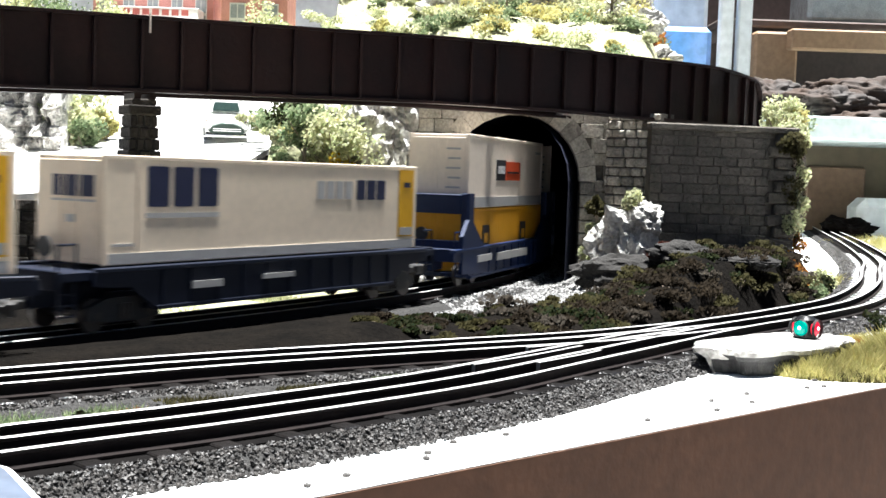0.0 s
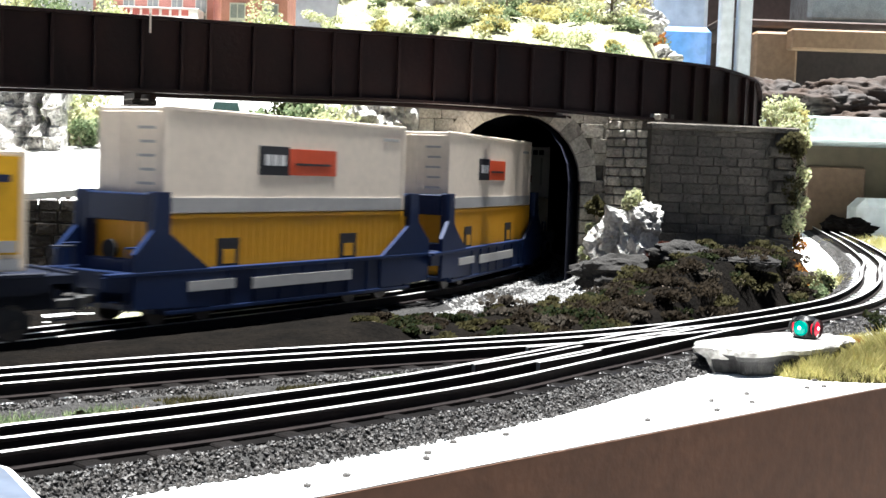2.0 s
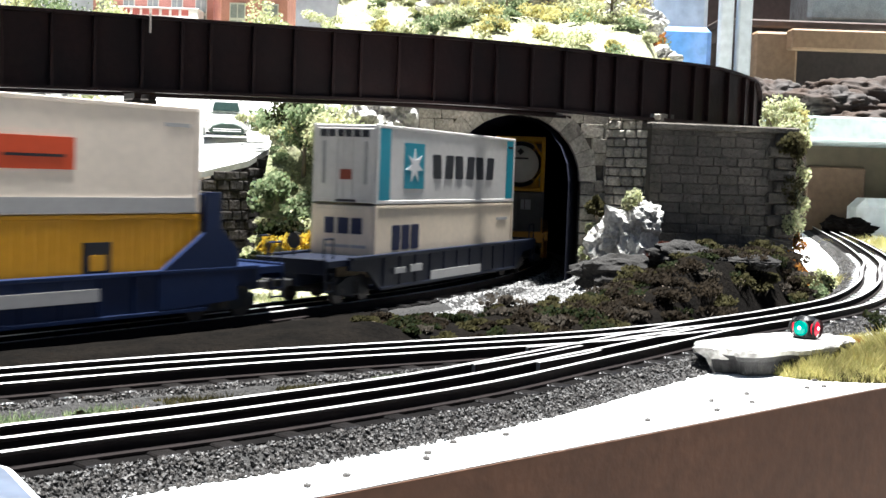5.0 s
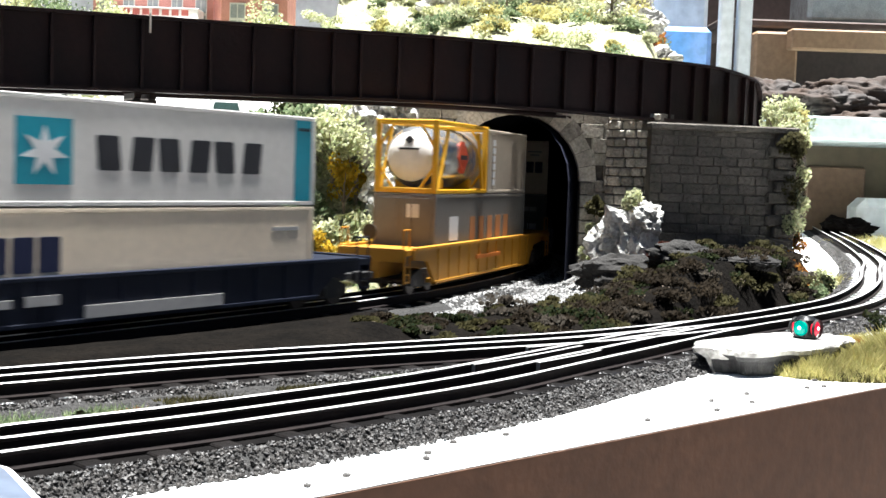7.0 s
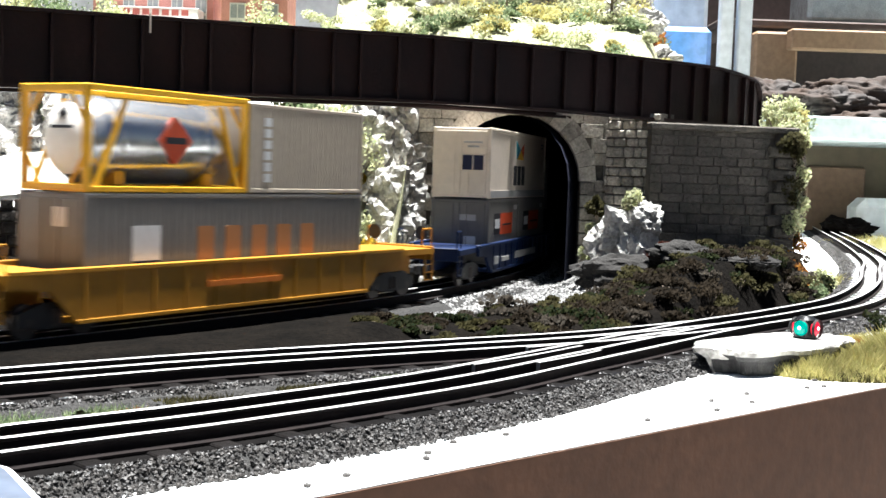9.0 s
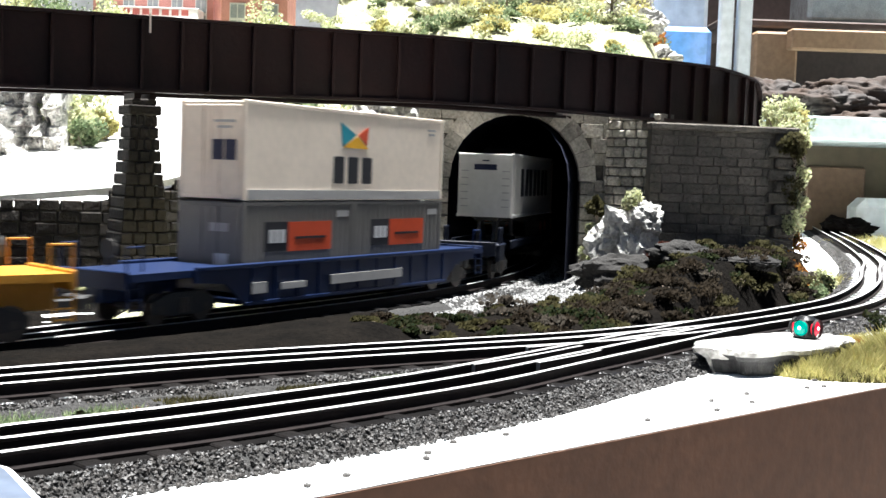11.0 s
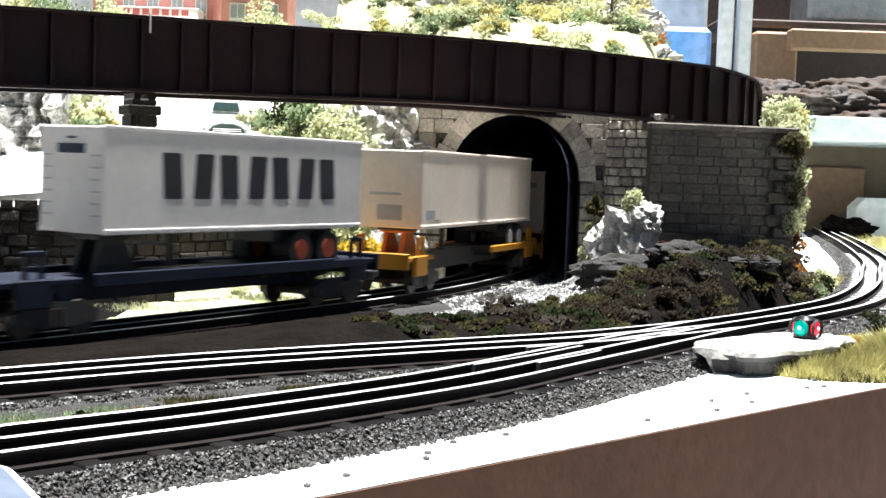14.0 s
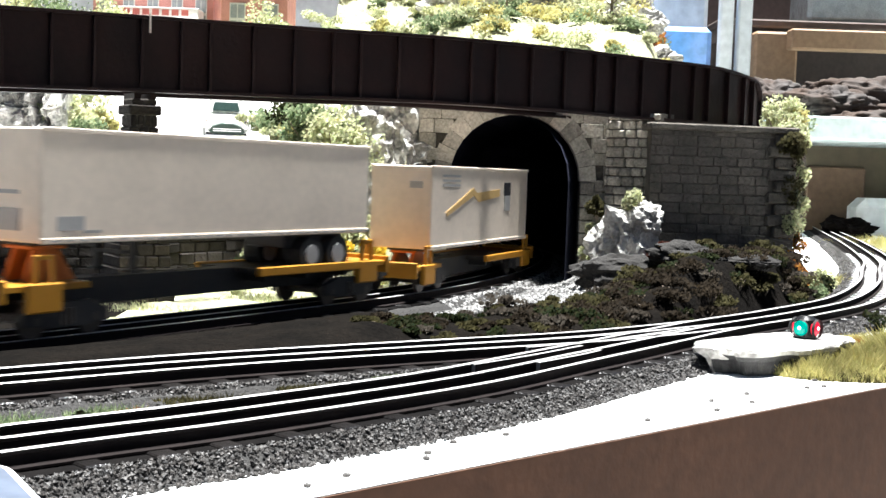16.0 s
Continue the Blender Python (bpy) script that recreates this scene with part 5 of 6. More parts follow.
for k, (px, py, r) in enumerate([(-0.11, 1.60, 0.030), (-0.17, 1.72, 0.028), (0.00, 1.55, 0.032), (0.03, 1.62, 0.030), (0.225, 1.46, 0.020),
                                 (0.13, 1.60, 0.024), (0.22, 1.58, 0.024), (0.25, 1.52, 0.020), (-0.06, 1.28, 0.024), (-0.12, 1.22, 0.018), (-0.02, 1.75, 0.03), (0.18, 1.75, 0.03)]):
    rock((px, py, hill_z(px, py) + r * 0.5), (r * 1.2, r * 0.8, r * 0.7), 30 + k, "pale rock outcrop on the hillside", sub=4, rough=0.5, facet=9.0)

rng = random.Random(7)


def on_hill(x, y, up=0.0):
    return (x, y, hill_z(x, y) + up)


# shrubs of the bank left of the tunnel
for k, (x, y, r, m, lab) in enumerate([(-0.145, 1.20, 0.030, DKGREEN, "dark green shrub on the bank"), (-0.110, 1.16, 0.034, LIME, "yellow-green shrub on the bank"),
                                       (-0.085, 1.14, 0.026, YELLOW, "yellow shrub on the bank"), (-0.130, 1.26, 0.042, GREEN, "green shrub on the bank"),
                                       (-0.07, 1.24, 0.042, GREEN, "green shrub on the bank"), (-0.155, 1.13, 0.022, GREEN, "green shrub on the bank"),
                                       (-0.040, 1.20, 0.030, LIME, "yellow-green shrub on the bank"), (-0.125, 1.12, 0.020, GREEN, "green shrub on the bank"),
                                       (-0.15, 1.33, 0.040, LIME, "yellow-green shrub on the bank"), (-0.10, 1.33, 0.040, GREEN, "green shrub on the bank"),
                                       (-0.02, 1.20, 0.030, GREEN, "green shrub above the tunnel"), (-0.075, 1.105, 0.024, LIME, "yellow-green shrub on the bank"), (-0.098, 1.10, 0.020, LIME, "yellow-green shrub on the bank"),
                                       (-0.118, 1.085, 0.017, GREEN, "green shrub on the bank"), (-0.062, 1.09, 0.012, YELLOW, "small orange-yellow shrub on the bank"), (-0.140, 1.10, 0.020, DKGREEN, "dark green shrub on the bank"), (-0.155, 1.075, 0.014, DKGREEN, "dark green shrub by the wall")]):
    bush(on_hill(x, y, -r * 0.35), (r, r * 0.8, r * 0.8), m, 1100, 0.0026, 100 + k, lab)
for k, (x, y, r) in enumerate([(-0.128, 1.065, 0.016), (-0.105, 1.070, 0.015), (-0.148, 1.068, 0.012), (-0.085, 1.072, 0.011)]):
    bush((x, y, 0.034), (r, r * 0.8, r * 0.75), YELLOW, 500, 0.0022, 140 + k, "bright golden yellow shrub behind the track")
for k, (x, y, r, m) in enumerate([(-0.175, 1.075, 0.014, DKGREEN), (-0.185, 1.045, 0.012, GREEN), (-0.155, 1.045, 0.013, LIME), (-0.115, 1.040, 0.016, LIME), (-0.09, 1.05, 0.012, GREEN),
                                  (-0.195, 1.02, 0.012, LIME), (-0.26, 0.985, 0.012, GREEN), (-0.28, 0.97, 0.010, LIME), (-0.05, 1.03, 0.010, LIME), (-0.155, 0.96, 0.009, LIME)]):
    bush((x, y, 0.006 if y < 1.03 else 0.014), (r, r * 0.8, r * 0.7), m, 380, 0.0022, 160 + k, "low shrub on the ground behind the track")

# shrubs and trees over the hill
COVER = {"yellow-green": LIME, "green": GREEN, "straw-coloured": STRAW}
cover = {nm: bmesh.new() for nm in COVER}
k = 0
while k < 470:
    x, y = (rng.uniform(-0.20, 0.32), rng.uniform(1.20, 2.05)) if k < 380 else (rng.uniform(-0.165, -0.06), rng.uniform(1.05, 1.24))
    if hill_z(x, y) < 0.12 and k < 380:
        continue
    r = rng.uniform(0.010, 0.026) if k < 380 else rng.uniform(0.006, 0.013)
    nm = rng.choice(("yellow-green",) * 6 + ("green",) * 4 + ("straw-coloured",) * 3)
    leaves(cover[nm], on_hill(x, y, r * 0.35), (r * 1.2, r, r * 0.65), 300 if k < 380 else 160, 0.0021, rng)
    k += 1
for nm, m in COVER.items():
    tagged(link_mesh("hillside_shrubs", cover[nm], m), nm + " low shrubs covering the hillside", "shrubs", kind="stuff")
tree(on_hill(0.064, 1.46), 0.052, 0.026, REDLEAF, 320, 5, "bare-branched tree with red leaves on the hilltop")
tree(on_hill(0.118, 1.60), 0.055, 0.040, DKGREEN, 1500, 6, "dark green tree on the hilltop")
tree(on_hill(0.255, 1.56), 0.060, 0.028, RUST, 500, 8, "tree with rust-orange leaves on the hilltop")
tree(on_hill(0.19, 1.50), 0.075, 0.034, LIME, 700, 9, "pale yellow-green tree on the hilltop")
for k, (x, y, h) in enumerate([(-0.70, 2.05, 0.13), (-0.62, 2.0, 0.12), (-0.56, 2.08, 0.10), (-0.30, 2.05, 0.09)]):
    tree((x, y, road_z(x, y)), h, h * 0.45, (LIME, GREEN, LIME, LIME)[k], 1300, 20 + k, "leafy tree beyond the road")
tree(on_hill(-0.10, 1.62), 0.09, 0.040, GREEN, 800, 10, "green tree on the hilltop")
tree(on_hill(-0.15, 1.50), 0.07, 0.036, LIME, 700, 11, "yellow-green tree on the hilltop")
for k, (x, y, h, r, m, nm) in enumerate([(-0.080, 1.128, 0.080, 0.026, LIME, "yellow-green"), (-0.102, 1.135, 0.078, 0.025, LIME, "yellow-green"), (-0.090, 1.118, 0.058, 0.014, YELLOW, "golden"), (-0.130, 1.150, 0.070, 0.028, GREEN, "green")]):
    tree(on_hill(x, y), h, r, m, 1300 if m is not YELLOW else 600, 30 + k, "small tree with %s leaves on the bank by the tunnel" % nm, size=0.0024)
# green by the road
for k, (x, y, r, m) in enumerate([(-0.385, 1.235, 0.026, LIME), (-0.36, 1.245, 0.022, LIME), (-0.352, 1.225, 0.020, GREEN), (-0.37, 1.26, 0.030, LIME), (-0.345, 1.27, 0.018, STRAW),                                   (-0.40, 1.40, 0.03, LIME)]):
    bush((x, y, road_z(x, y) - 0.002), (r, r * 0.7, r), m, 700, 0.0026, 300 + k, "yellow-green shrub at the roadside")

# brush on the shade-coloured bank before the abutment
k = 0
tries = 0
while k < 200 and tries < 5000:
    tries += 1
    x, y = rng.uniform(-0.06, 0.31), rng.uniform(0.70, 1.075)
    d, mm = track_gaps(x, y)
    if d < 0.062 or mm < 0.048 or y > 1.068 or y < near_line(x) + 0.042 or d < 0.080 + 0.055 * sm(0.84, 0.98, y):
        continue
    r = rng.uniform(0.008, 0.019) * (0.5 if x < 0.05 else 1.0)
    m = rng.choice((DKGREEN, DKGREEN, OLIVE, OLIVE, BROWNL, BROWNL, BROWNL, GREYBR))
    nm = {DKGREEN: "dark green", OLIVE: "olive", BROWNL: "brown", GREYBR: "grey-brown"}[m]
    bush((x, y, berm_z(x, y) - r * 0.25), (r * rng.uniform(0.9, 1.5), r, r * rng.uniform(0.35, 0.6)), m, 420, 0.0017, 400 + k, "low %s shrub on the earth bank" % nm)
    k += 1
for x, y, r, sd, turn in ((0.150, 1.005, (0.046, 0.024, 0.017), 51, -12), (0.235, 0.965, (0.030, 0.014, 0.006), 52, 14), (0.190, 0.985, (0.030, 0.020, 0.012), 54, 20)):
    rock((x, y, berm_z(x, y) + r[2] * 0.35), r, sd, "grey-brown boulder half sunk in the earth bank, dulled for shade", rough=0.25, material=BANKROCK, turn=(0, 0, turn))
for k, (x, y, z, r, m, lab) in enumerate([(0.198, 1.040, 0.044, 0.020, MAROON, "dark red-brown shrub before the abutment"), (0.186, 1.052, 0.052, 0.014, MAROON, "dark red-brown shrub before the abutment"),
                                          (0.265, 1.058, 0.040, 0.024, DKGREEN, "dark green shrub before the abutment"), (0.245, 1.058, 0.046, 0.018, DKGREEN, "dark green shrub before the abutment"),
                                          (0.225, 1.050, 0.040, 0.018, OLIVE, "olive shrub before the abutment"), (0.196, 0.905, 0.012, 0.011, YELLOW, "small orange-yellow tuft on the earth bank")]):
    bush((x, y, z - r), (r * 1.3, r * 0.8, r * 0.8), m, 700, 0.0019, 900 + k, lab)
for k, (x, y, z, r, m, lab) in enumerate([(0.309, 1.112, 0.140, 0.015, LIME, "yellow-green shrub hanging over the abutment"), (0.309, 1.112, 0.112, 0.013, LIME, "yellow-green creeper on the abutment side"),
                                          (0.309, 1.112, 0.085, 0.013, LIME, "yellow-green creeper on the abutment side"), (0.309, 1.112, 0.050, 0.014, RUST, "rust-orange creeper on the abutment side"),
                                          (0.310, 1.108, 0.018, 0.015, RUST, "rust-orange creeper on the abutment side"), (0.322, 1.19, 0.152, 0.020, GREEN, "green shrub on top of the abutment"), (0.305, 1.135, 0.150, 0.020, LIME, "yellow-green shrub on top of the abutment"), (0.300, 1.15, 0.155, 0.020, LIME, "yellow-green shrub on top of the abutment"),
                                          (0.312, 1.13, 0.152, 0.016, STRAW, "straw-coloured shrub on top of the abutment"), (0.33, 1.10, 0.005, 0.014, GREEN, "green shrub at the abutment's foot"),
                                          (0.345, 1.13, 0.005, 0.014, DKGREEN, "dark shrub at the abutment's foot"), (0.36, 1.19, 0.005, 0.016, LIME, "yellow-green shrub beside the curved track"),
                                          (0.285, 1.04, 0.008, 0.014, DKGREEN, "dark shrub at the abutment's foot"), (0.136, 1.118, 0.03, 0.013, LIME, "yellow-green creeper at the tunnel's jamb"),
                                          (0.1345, 1.118, 0.052, 0.011, LIME, "yellow-green creeper at the tunnel's jamb"), (0.136, 1.118, 0.074, 0.010, OLIVE, "olive creeper at the tunnel's jamb"), (0.134, 1.118, 0.015, 0.010, YELLOW, "yellow weeds at the tunnel's jamb"),
                                          (0.160, 1.078, 0.078, 0.012, LIME, "yellow-green moss on the rock")]):
    bush((x, y, z), (r, r, r), m, 800, 0.0020, 500 + k, lab)


def tuft(c, r, count, h, seed, material, label):
    """A patch of upright grass blades."""
    g = random.Random(seed)
    verts, faces = [], []
    for _ in range(count):
        a, d = g.uniform(0, 6.283), math.sqrt(g.random())
        x, y = c[0] + math.cos(a) * d * r[0], c[1] + math.sin(a) * d * r[1]
        hh = h * g.uniform(0.4, 1.1) * (1.15 - 0.75 * d)
        b = g.uniform(0, 6.283)
        w = 0.0006
        lx, ly = g.gauss(0, 0.35) * hh, g.gauss(0, 0.35) * hh
        n = len(verts)
        verts += [(x - w * math.cos(b), y - w * math.sin(b), c[2]), (x + w * math.cos(b), y + w * math.sin(b), c[2]), (x + lx * 0.5, y + ly * 0.5, c[2] + hh * 0.6), (x + lx, y + ly, c[2] + hh)]
        faces += [(n, n + 1, n + 2), (n, n + 2, n + 3)]
    me = bpy.data.meshes.new("grass_tuft")
    me.from_pydata(verts, [], faces)
    me.materials.append(material)
    return tagged(new("grass_tuft", me), label, "grass", kind="stuff")


GRASS_LAB = "straw-yellow static grass on the white board"
for k, (x, y, rx, ry, n, h) in enumerate([(0.203, 0.660, 0.026, 0.016, 2200, 0.014), (0.235, 0.690, 0.026, 0.020, 2600, 0.016), (0.262, 0.715, 0.024, 0.022, 2400, 0.017), (0.275, 0.75, 0.022, 0.022, 2000, 0.018),
                                          (0.30, 0.78, 0.03, 0.025, 2000, 0.016), (0.32, 0.83, 0.03, 0.03, 1500, 0.012), (0.250, 0.772, 0.026, 0.014, 1300, 0.008), (0.285, 0.815, 0.026, 0.016, 1300, 0.008), (0.214, 0.652, 0.030, 0.010, 1600, 0.009), (0.345, 0.80, 0.04, 0.03, 1500, 0.014)]):
    tuft((x, y, BOARD_Z), (rx, ry), n, h, 600 + k, STRAW, GRASS_LAB)
for k, (x, y, rx, ry, n, h, m) in enumerate([(-0.150, 0.448, 0.020, 0.008, 500, 0.006, GREEN), (-0.120, 0.470, 0.022, 0.009, 600, 0.006, GREEN), (-0.085, 0.503, 0.030, 0.009, 800, 0.005, OLIVE), (-0.045, 0.540, 0.026, 0.010, 900, 0.005, OLIVE), (-0.01, 0.575, 0.022, 0.010, 700, 0.004, GREEN),
                                             (-0.112, 0.468, 0.012, 0.006, 260, 0.006, RUST), (0.01, 0.59, 0.02, 0.008, 400, 0.004, STRAW), (0.262, 0.790, 0.022, 0.012, 800, 0.008, RUST), (0.218, 0.646, 0.028, 0.006, 900, 0.007, OLIVE), (0.250, 0.676, 0.020, 0.006, 700, 0.008, OLIVE), (0.40, 1.30, 0.05, 0.14, 2500, 0.012, STRAW),
                                             (0.56, 1.35, 0.05, 0.12, 2000, 0.014, STRAW), (0.70, 1.75, 0.10, 0.2, 3000, 0.02, STRAW), (0.75, 2.1, 0.10, 0.2, 2500, 0.025, STRAW),
                                             (0.42, 1.0, 0.04, 0.06, 1500, 0.010, STRAW), (0.345, 1.17, 0.018, 0.07, 1600, 0.009, STRAW), (0.37, 1.30, 0.03, 0.10, 2200, 0.010, LIME), (0.335, 1.09, 0.012, 0.03, 700, 0.008, LIME), (-0.13, 0.93, 0.05, 0.03, 1500, 0.010, LIME), (-0.20, 0.85, 0.05, 0.02, 1000, 0.008, LIME)]):
    tuft((x, y, BOARD_Z - 0.001 if y > 0.62 else 0.0112), (rx, ry), n, h, 650 + k, m, "thin %s grass beside the track" % {LIME: "yellow-green", GREEN: "green", RUST: "rusty", STRAW: "straw-coloured", OLIVE: "olive"}[m])
for k, (x, y, r, m) in enumerate([(-0.133, 0.462, 0.006, DKGREEN), (-0.100, 0.480, 0.006, DKGREEN), (0.305, 0.875, 0.010, DKGREEN), (0.03, 0.735, 0.010, DKGREEN), (0.0, 0.725, 0.008, DKGREEN), (0.06, 0.76, 0.009, RUST),
                                  (-0.06, 0.69, 0.009, DKGREEN), (-0.12, 0.63, 0.008, DKGREEN), (-0.16, 0.60, 0.006, LIME), (-0.03, 0.71, 0.007, RUST), (0.10, 0.80, 0.009, DKGREEN), (0.22, 0.945, 0.009, YELLOW)]):
    bush((x, y, 0.007), (r * 1.3, r, r * 0.7), m, 260, 0.0018, 700 + k, "small weedy shrub between the tracks")

for k in range(16):
    z = 0.004 + k * 0.0098
    m, nm = ((RUST, "rust-orange") if k < 5 else (BROWNL, "brown") if k % 4 == 1 else (LIME, "yellow-green") if k % 2 else (OLIVE, "olive"))
    r = rng.uniform(0.013, 0.017)
    bush((0.304 + rng.uniform(-0.003, 0.004), 1.106 + rng.uniform(-0.012, 0.02), z - r * 0.8), (r * 0.85, r * 1.3, r * 1.1), m, 900, 0.0019, 800 + k, nm + " creeper covering the abutment's side")

# ---- flat stone with the switch lantern ----
bm = bmesh.new()
rings = []
for f, z in ((0.80, -0.004), (0.86, 0.0035), (0.97, 0.0068), (1.0, 0.0092), (0.96, 0.0104), (0.72, 0.0107), (0.40, 0.0109)):
    ring = []
    for k in range(56):
        a = 2 * math.pi * k / 56
        q = Vector((math.cos(a) * 2.2, math.sin(a) * 2.2, f * 1.5))
        e = f * (1 + 0.13 * noise.fractal(q, 0.8, 2.1, 4)) + 0.025 * noise.cell(Vector((k * 0.4, z * 300, 5)))
        ring.append(bm.verts.new((math.copysign(abs(math.cos(a)) ** 0.8, math.cos(a)) * 0.062 * e, math.sin(a) * 0.0255 * e, z + 0.0007 * noise.noise(q * 4))))
    rings.append(ring)
for a, b in zip(rings, rings[1:]):
    for k in range(56):
        bm.faces.new((a[k], a[(k + 1) % 56], b[(k + 1) % 56], b[k]))
bm.faces.new(rings[-1])
bm.faces.new(rings[0][::-1])
bmesh.ops.recalc_face_normals(bm, faces=bm.faces[:])
for f in bm.faces:
    c = f.calc_center_median()
    f.material_index = 1 if c.z < 0.0078 and c.x > -0.052 else 0
SLATE = mat("dark_slate_edge", (0.050, 0.048, 0.047), 0.9, col2=(0.022, 0.021, 0.021), scale=60, amount=0.9, bump=0.9, bscale=300)
st = tagged(link_mesh("stone_slab", bm, [ROCK, SLATE]), "flat pale grey stone slab with a dark undercut edge on the board", "rock")
st.matrix_basis = pose(0.188, 0.690, BOARD_Z + 0.004, 0, 0, 41)
lan = empty("switch_lantern", pose(0.2055, 0.7020, BOARD_Z + 0.0135, 0, 0, -14))
bm = bmesh.new()
cyl(bm, (0, 0, 0), (0, 0, 0.0018), 0.0070, 24)
cyl(bm, (0, 0, 0.0018), (0, 0, 0.0028), 0.0060, 24, 0.0052)
part("base", bm, RUBBER, lan)
bm = bmesh.new()
cyl(bm, (0, 0, 0.0024), (0, 0, 0.0120), 0.0064, 28)
cyl(bm, (0, 0, 0.0120), (0, 0, 0.0140), 0.0064, 28, 0.0034)
part("housing", bm, mat("black_lantern_plastic", (0.012, 0.012, 0.012), 0.25, scale=100), lan)
GREENL, REDL = glow("green_lens", (0.0, 0.30, 0.22), 0.25), glow("red_lens", (0.60, 0.01, 0.03), 0.35)
BULBG, BULBR = glow("green_bulb", (0.35, 1.0, 0.8), 2.0), glow("red_bulb", (1.0, 0.4, 0.4), 2.0)
for a, m, lab in ((-117, GREENL, "glowing green lens"), (-30, REDL, "glowing red lens"), (63, GREENL, "glowing green lens"), (128, REDL, "glowing red lens")):
    bm = bmesh.new()
    g = bmesh.ops.create_uvsphere(bm, u_segments=18, v_segments=12, radius=0.0043)
    for v in g["verts"]:
        v.co.x *= 0.45
    lens = part("lens", bm, m, lan, lab, smooth=True)
    lens.matrix_basis = pose(math.cos(radians(a)) * 0.0060, math.sin(radians(a)) * 0.0060, 0.0074, 0, 0, a)
    bm = bmesh.new()
    cyl(bm, (0.0005, 0, 0), (0.0022, 0, 0), 0.0052, 20, cap=False)
    part("lens_ring", bm, RUBBER, lens)
    bm = bmesh.new()
    bmesh.ops.create_uvsphere(bm, u_segments=10, v_segments=8, radius=0.0011)
    part("bulb", bm, BULBG if m is GREENL else BULBR, lens, "bright bulb").matrix_basis = pose(0.0015, 0, 0.0003)
tagged(lan, "small black switch lantern with green and red lenses", "signal lantern")

# crumbs on the white board
for k in range(16):
    d, o = rng.uniform(0.0, 0.36), rng.uniform(0.010, 0.034)
    x, y = edge(d, o)
    bm = bmesh.new()
    rockmesh(bm, (0, 0, 0), (0.0016, 0.0013, 0.0011), 80 + k, 1, 0.3)
    ob = link_mesh("pebble", bm, STONE_CHIP)
    ob.matrix_basis = pose(x, y, BOARD_Z + 0.0006)
    tagged(ob, "loose grey ballast pebble lying on the white board", "pebble", "loose pebbles")

# ---- rounded grey case at the board's edge ----
bm = bmesh.new()
box(bm, -0.055, 0.055, -0.0205, 0.0205, 0, 0.018)
es = [e for e in bm.edges if abs(e.verts[0].co.z - e.verts[1].co.z) > 0.005]
bmesh.ops.bevel(bm, geom=es, offset=0.012, segments=6, affect="EDGES", profile=0.5)
case = empty("device_case", pose(-0.1075, 0.276, BOARD_Z, 0, 0, -59))
part("body", bm, mat("blue_grey_plastic", (0.10, 0.12, 0.15), 0.4, scale=20), case)
bm = bmesh.new()
box(bm, -0.0565, 0.0565, -0.022, 0.022, 0.0178, 0.0192)
es = [e for e in bm.edges if abs(e.verts[0].co.z - e.verts[1].co.z) > 0.001]
bmesh.ops.bevel(bm, geom=es, offset=0.013, segments=6, affect="EDGES", profile=0.5)
part("rim", bm, mat("white_plastic_rim", (0.75, 0.76, 0.78), 0.3, scale=20), case, "white rim")
bm = bmesh.new()
box(bm, -0.0545, 0.0545, -0.0200, 0.0200, 0.0190, 0.0196)
es = [e for e in bm.edges if abs(e.verts[0].co.z - e.verts[1].co.z) > 0.0004]
bmesh.ops.bevel(bm, geom=es, offset=0.011, segments=6, affect="EDGES", profile=0.5)
part("panel", bm, mat("blue_grey_panel", (0.10, 0.12, 0.16), 0.35, scale=20), case)
tagged(case, "blue-grey device case with a white rounded rim", "device")

# ---- vintage car on the road ----
CARP = mat("pale_car_paint", (0.62, 0.64, 0.60), 0.25, scale=20, amount=0.2, coat=0.5)
CHROME = mat("chrome", (0.7, 0.7, 0.7), 0.12, 1.0, scale=50, amount=0.1)
GLASSD = mat("dark_car_glass", (0.03, 0.05, 0.045), 0.08, scale=50)
GRN = mat("dark_green_grille_shadow", (0.02, 0.05, 0.035), 0.4, scale=50)
cx, cy = -0.2315, 1.310
auto = empty("model_car", pose(cx, cy, road_z(cx, cy) + 0.0018, math.degrees(math.atan(0.189)), 0, 12) @ Matrix.Diagonal((1.1, 1.1, 1.08, 1)))
bm = bmesh.new()
prof = [(-0.050, 0.008), (-0.052, 0.013), (-0.049, 0.0195), (-0.030, 0.0215), (0.030, 0.0215), (0.048, 0.020), (0.052, 0.014), (0.050, 0.008)]
prism(bm, prof, "x", -0.0195, 0.0195)
bmesh.ops.bevel(bm, geom=bm.edges[:], offset=0.0025, segments=2, affect="EDGES", profile=0.6)
part("body", bm, CARP, auto, smooth=True)
bm = bmesh.new()
vs = prism(bm, [(-0.021, 0.0212), (-0.013, 0.0335), (0.004, 0.0355), (0.018, 0.0335), (0.032, 0.0212)], "x", -0.0165, 0.0165)
for v in vs:
    if v.co.z > 0.03:
        v.co.x *= 0.82
bmesh.ops.bevel(bm, geom=bm.edges[:], offset=0.0024, segments=3, affect="EDGES", profile=0.6)
part("cabin", bm, CARP, auto, smooth=True)
bm = bmesh.new()
prism(bm, [(-0.0125, 0.0242), (0.0125, 0.0242), (0.0105, 0.0325), (-0.0105, 0.0325)], "y", -0.0012, 0.0004)
ws = part("windscreen", bm, GLASSD, auto, "dark windscreen")
ws.matrix_basis = Matrix.Translation((0, -0.0208, 0.0222)) @ Euler((radians(-33), 0, 0)).to_matrix().to_4x4() @ Matrix.Translation((0, -0.0012, -0.0222))
bm = bmesh.new()
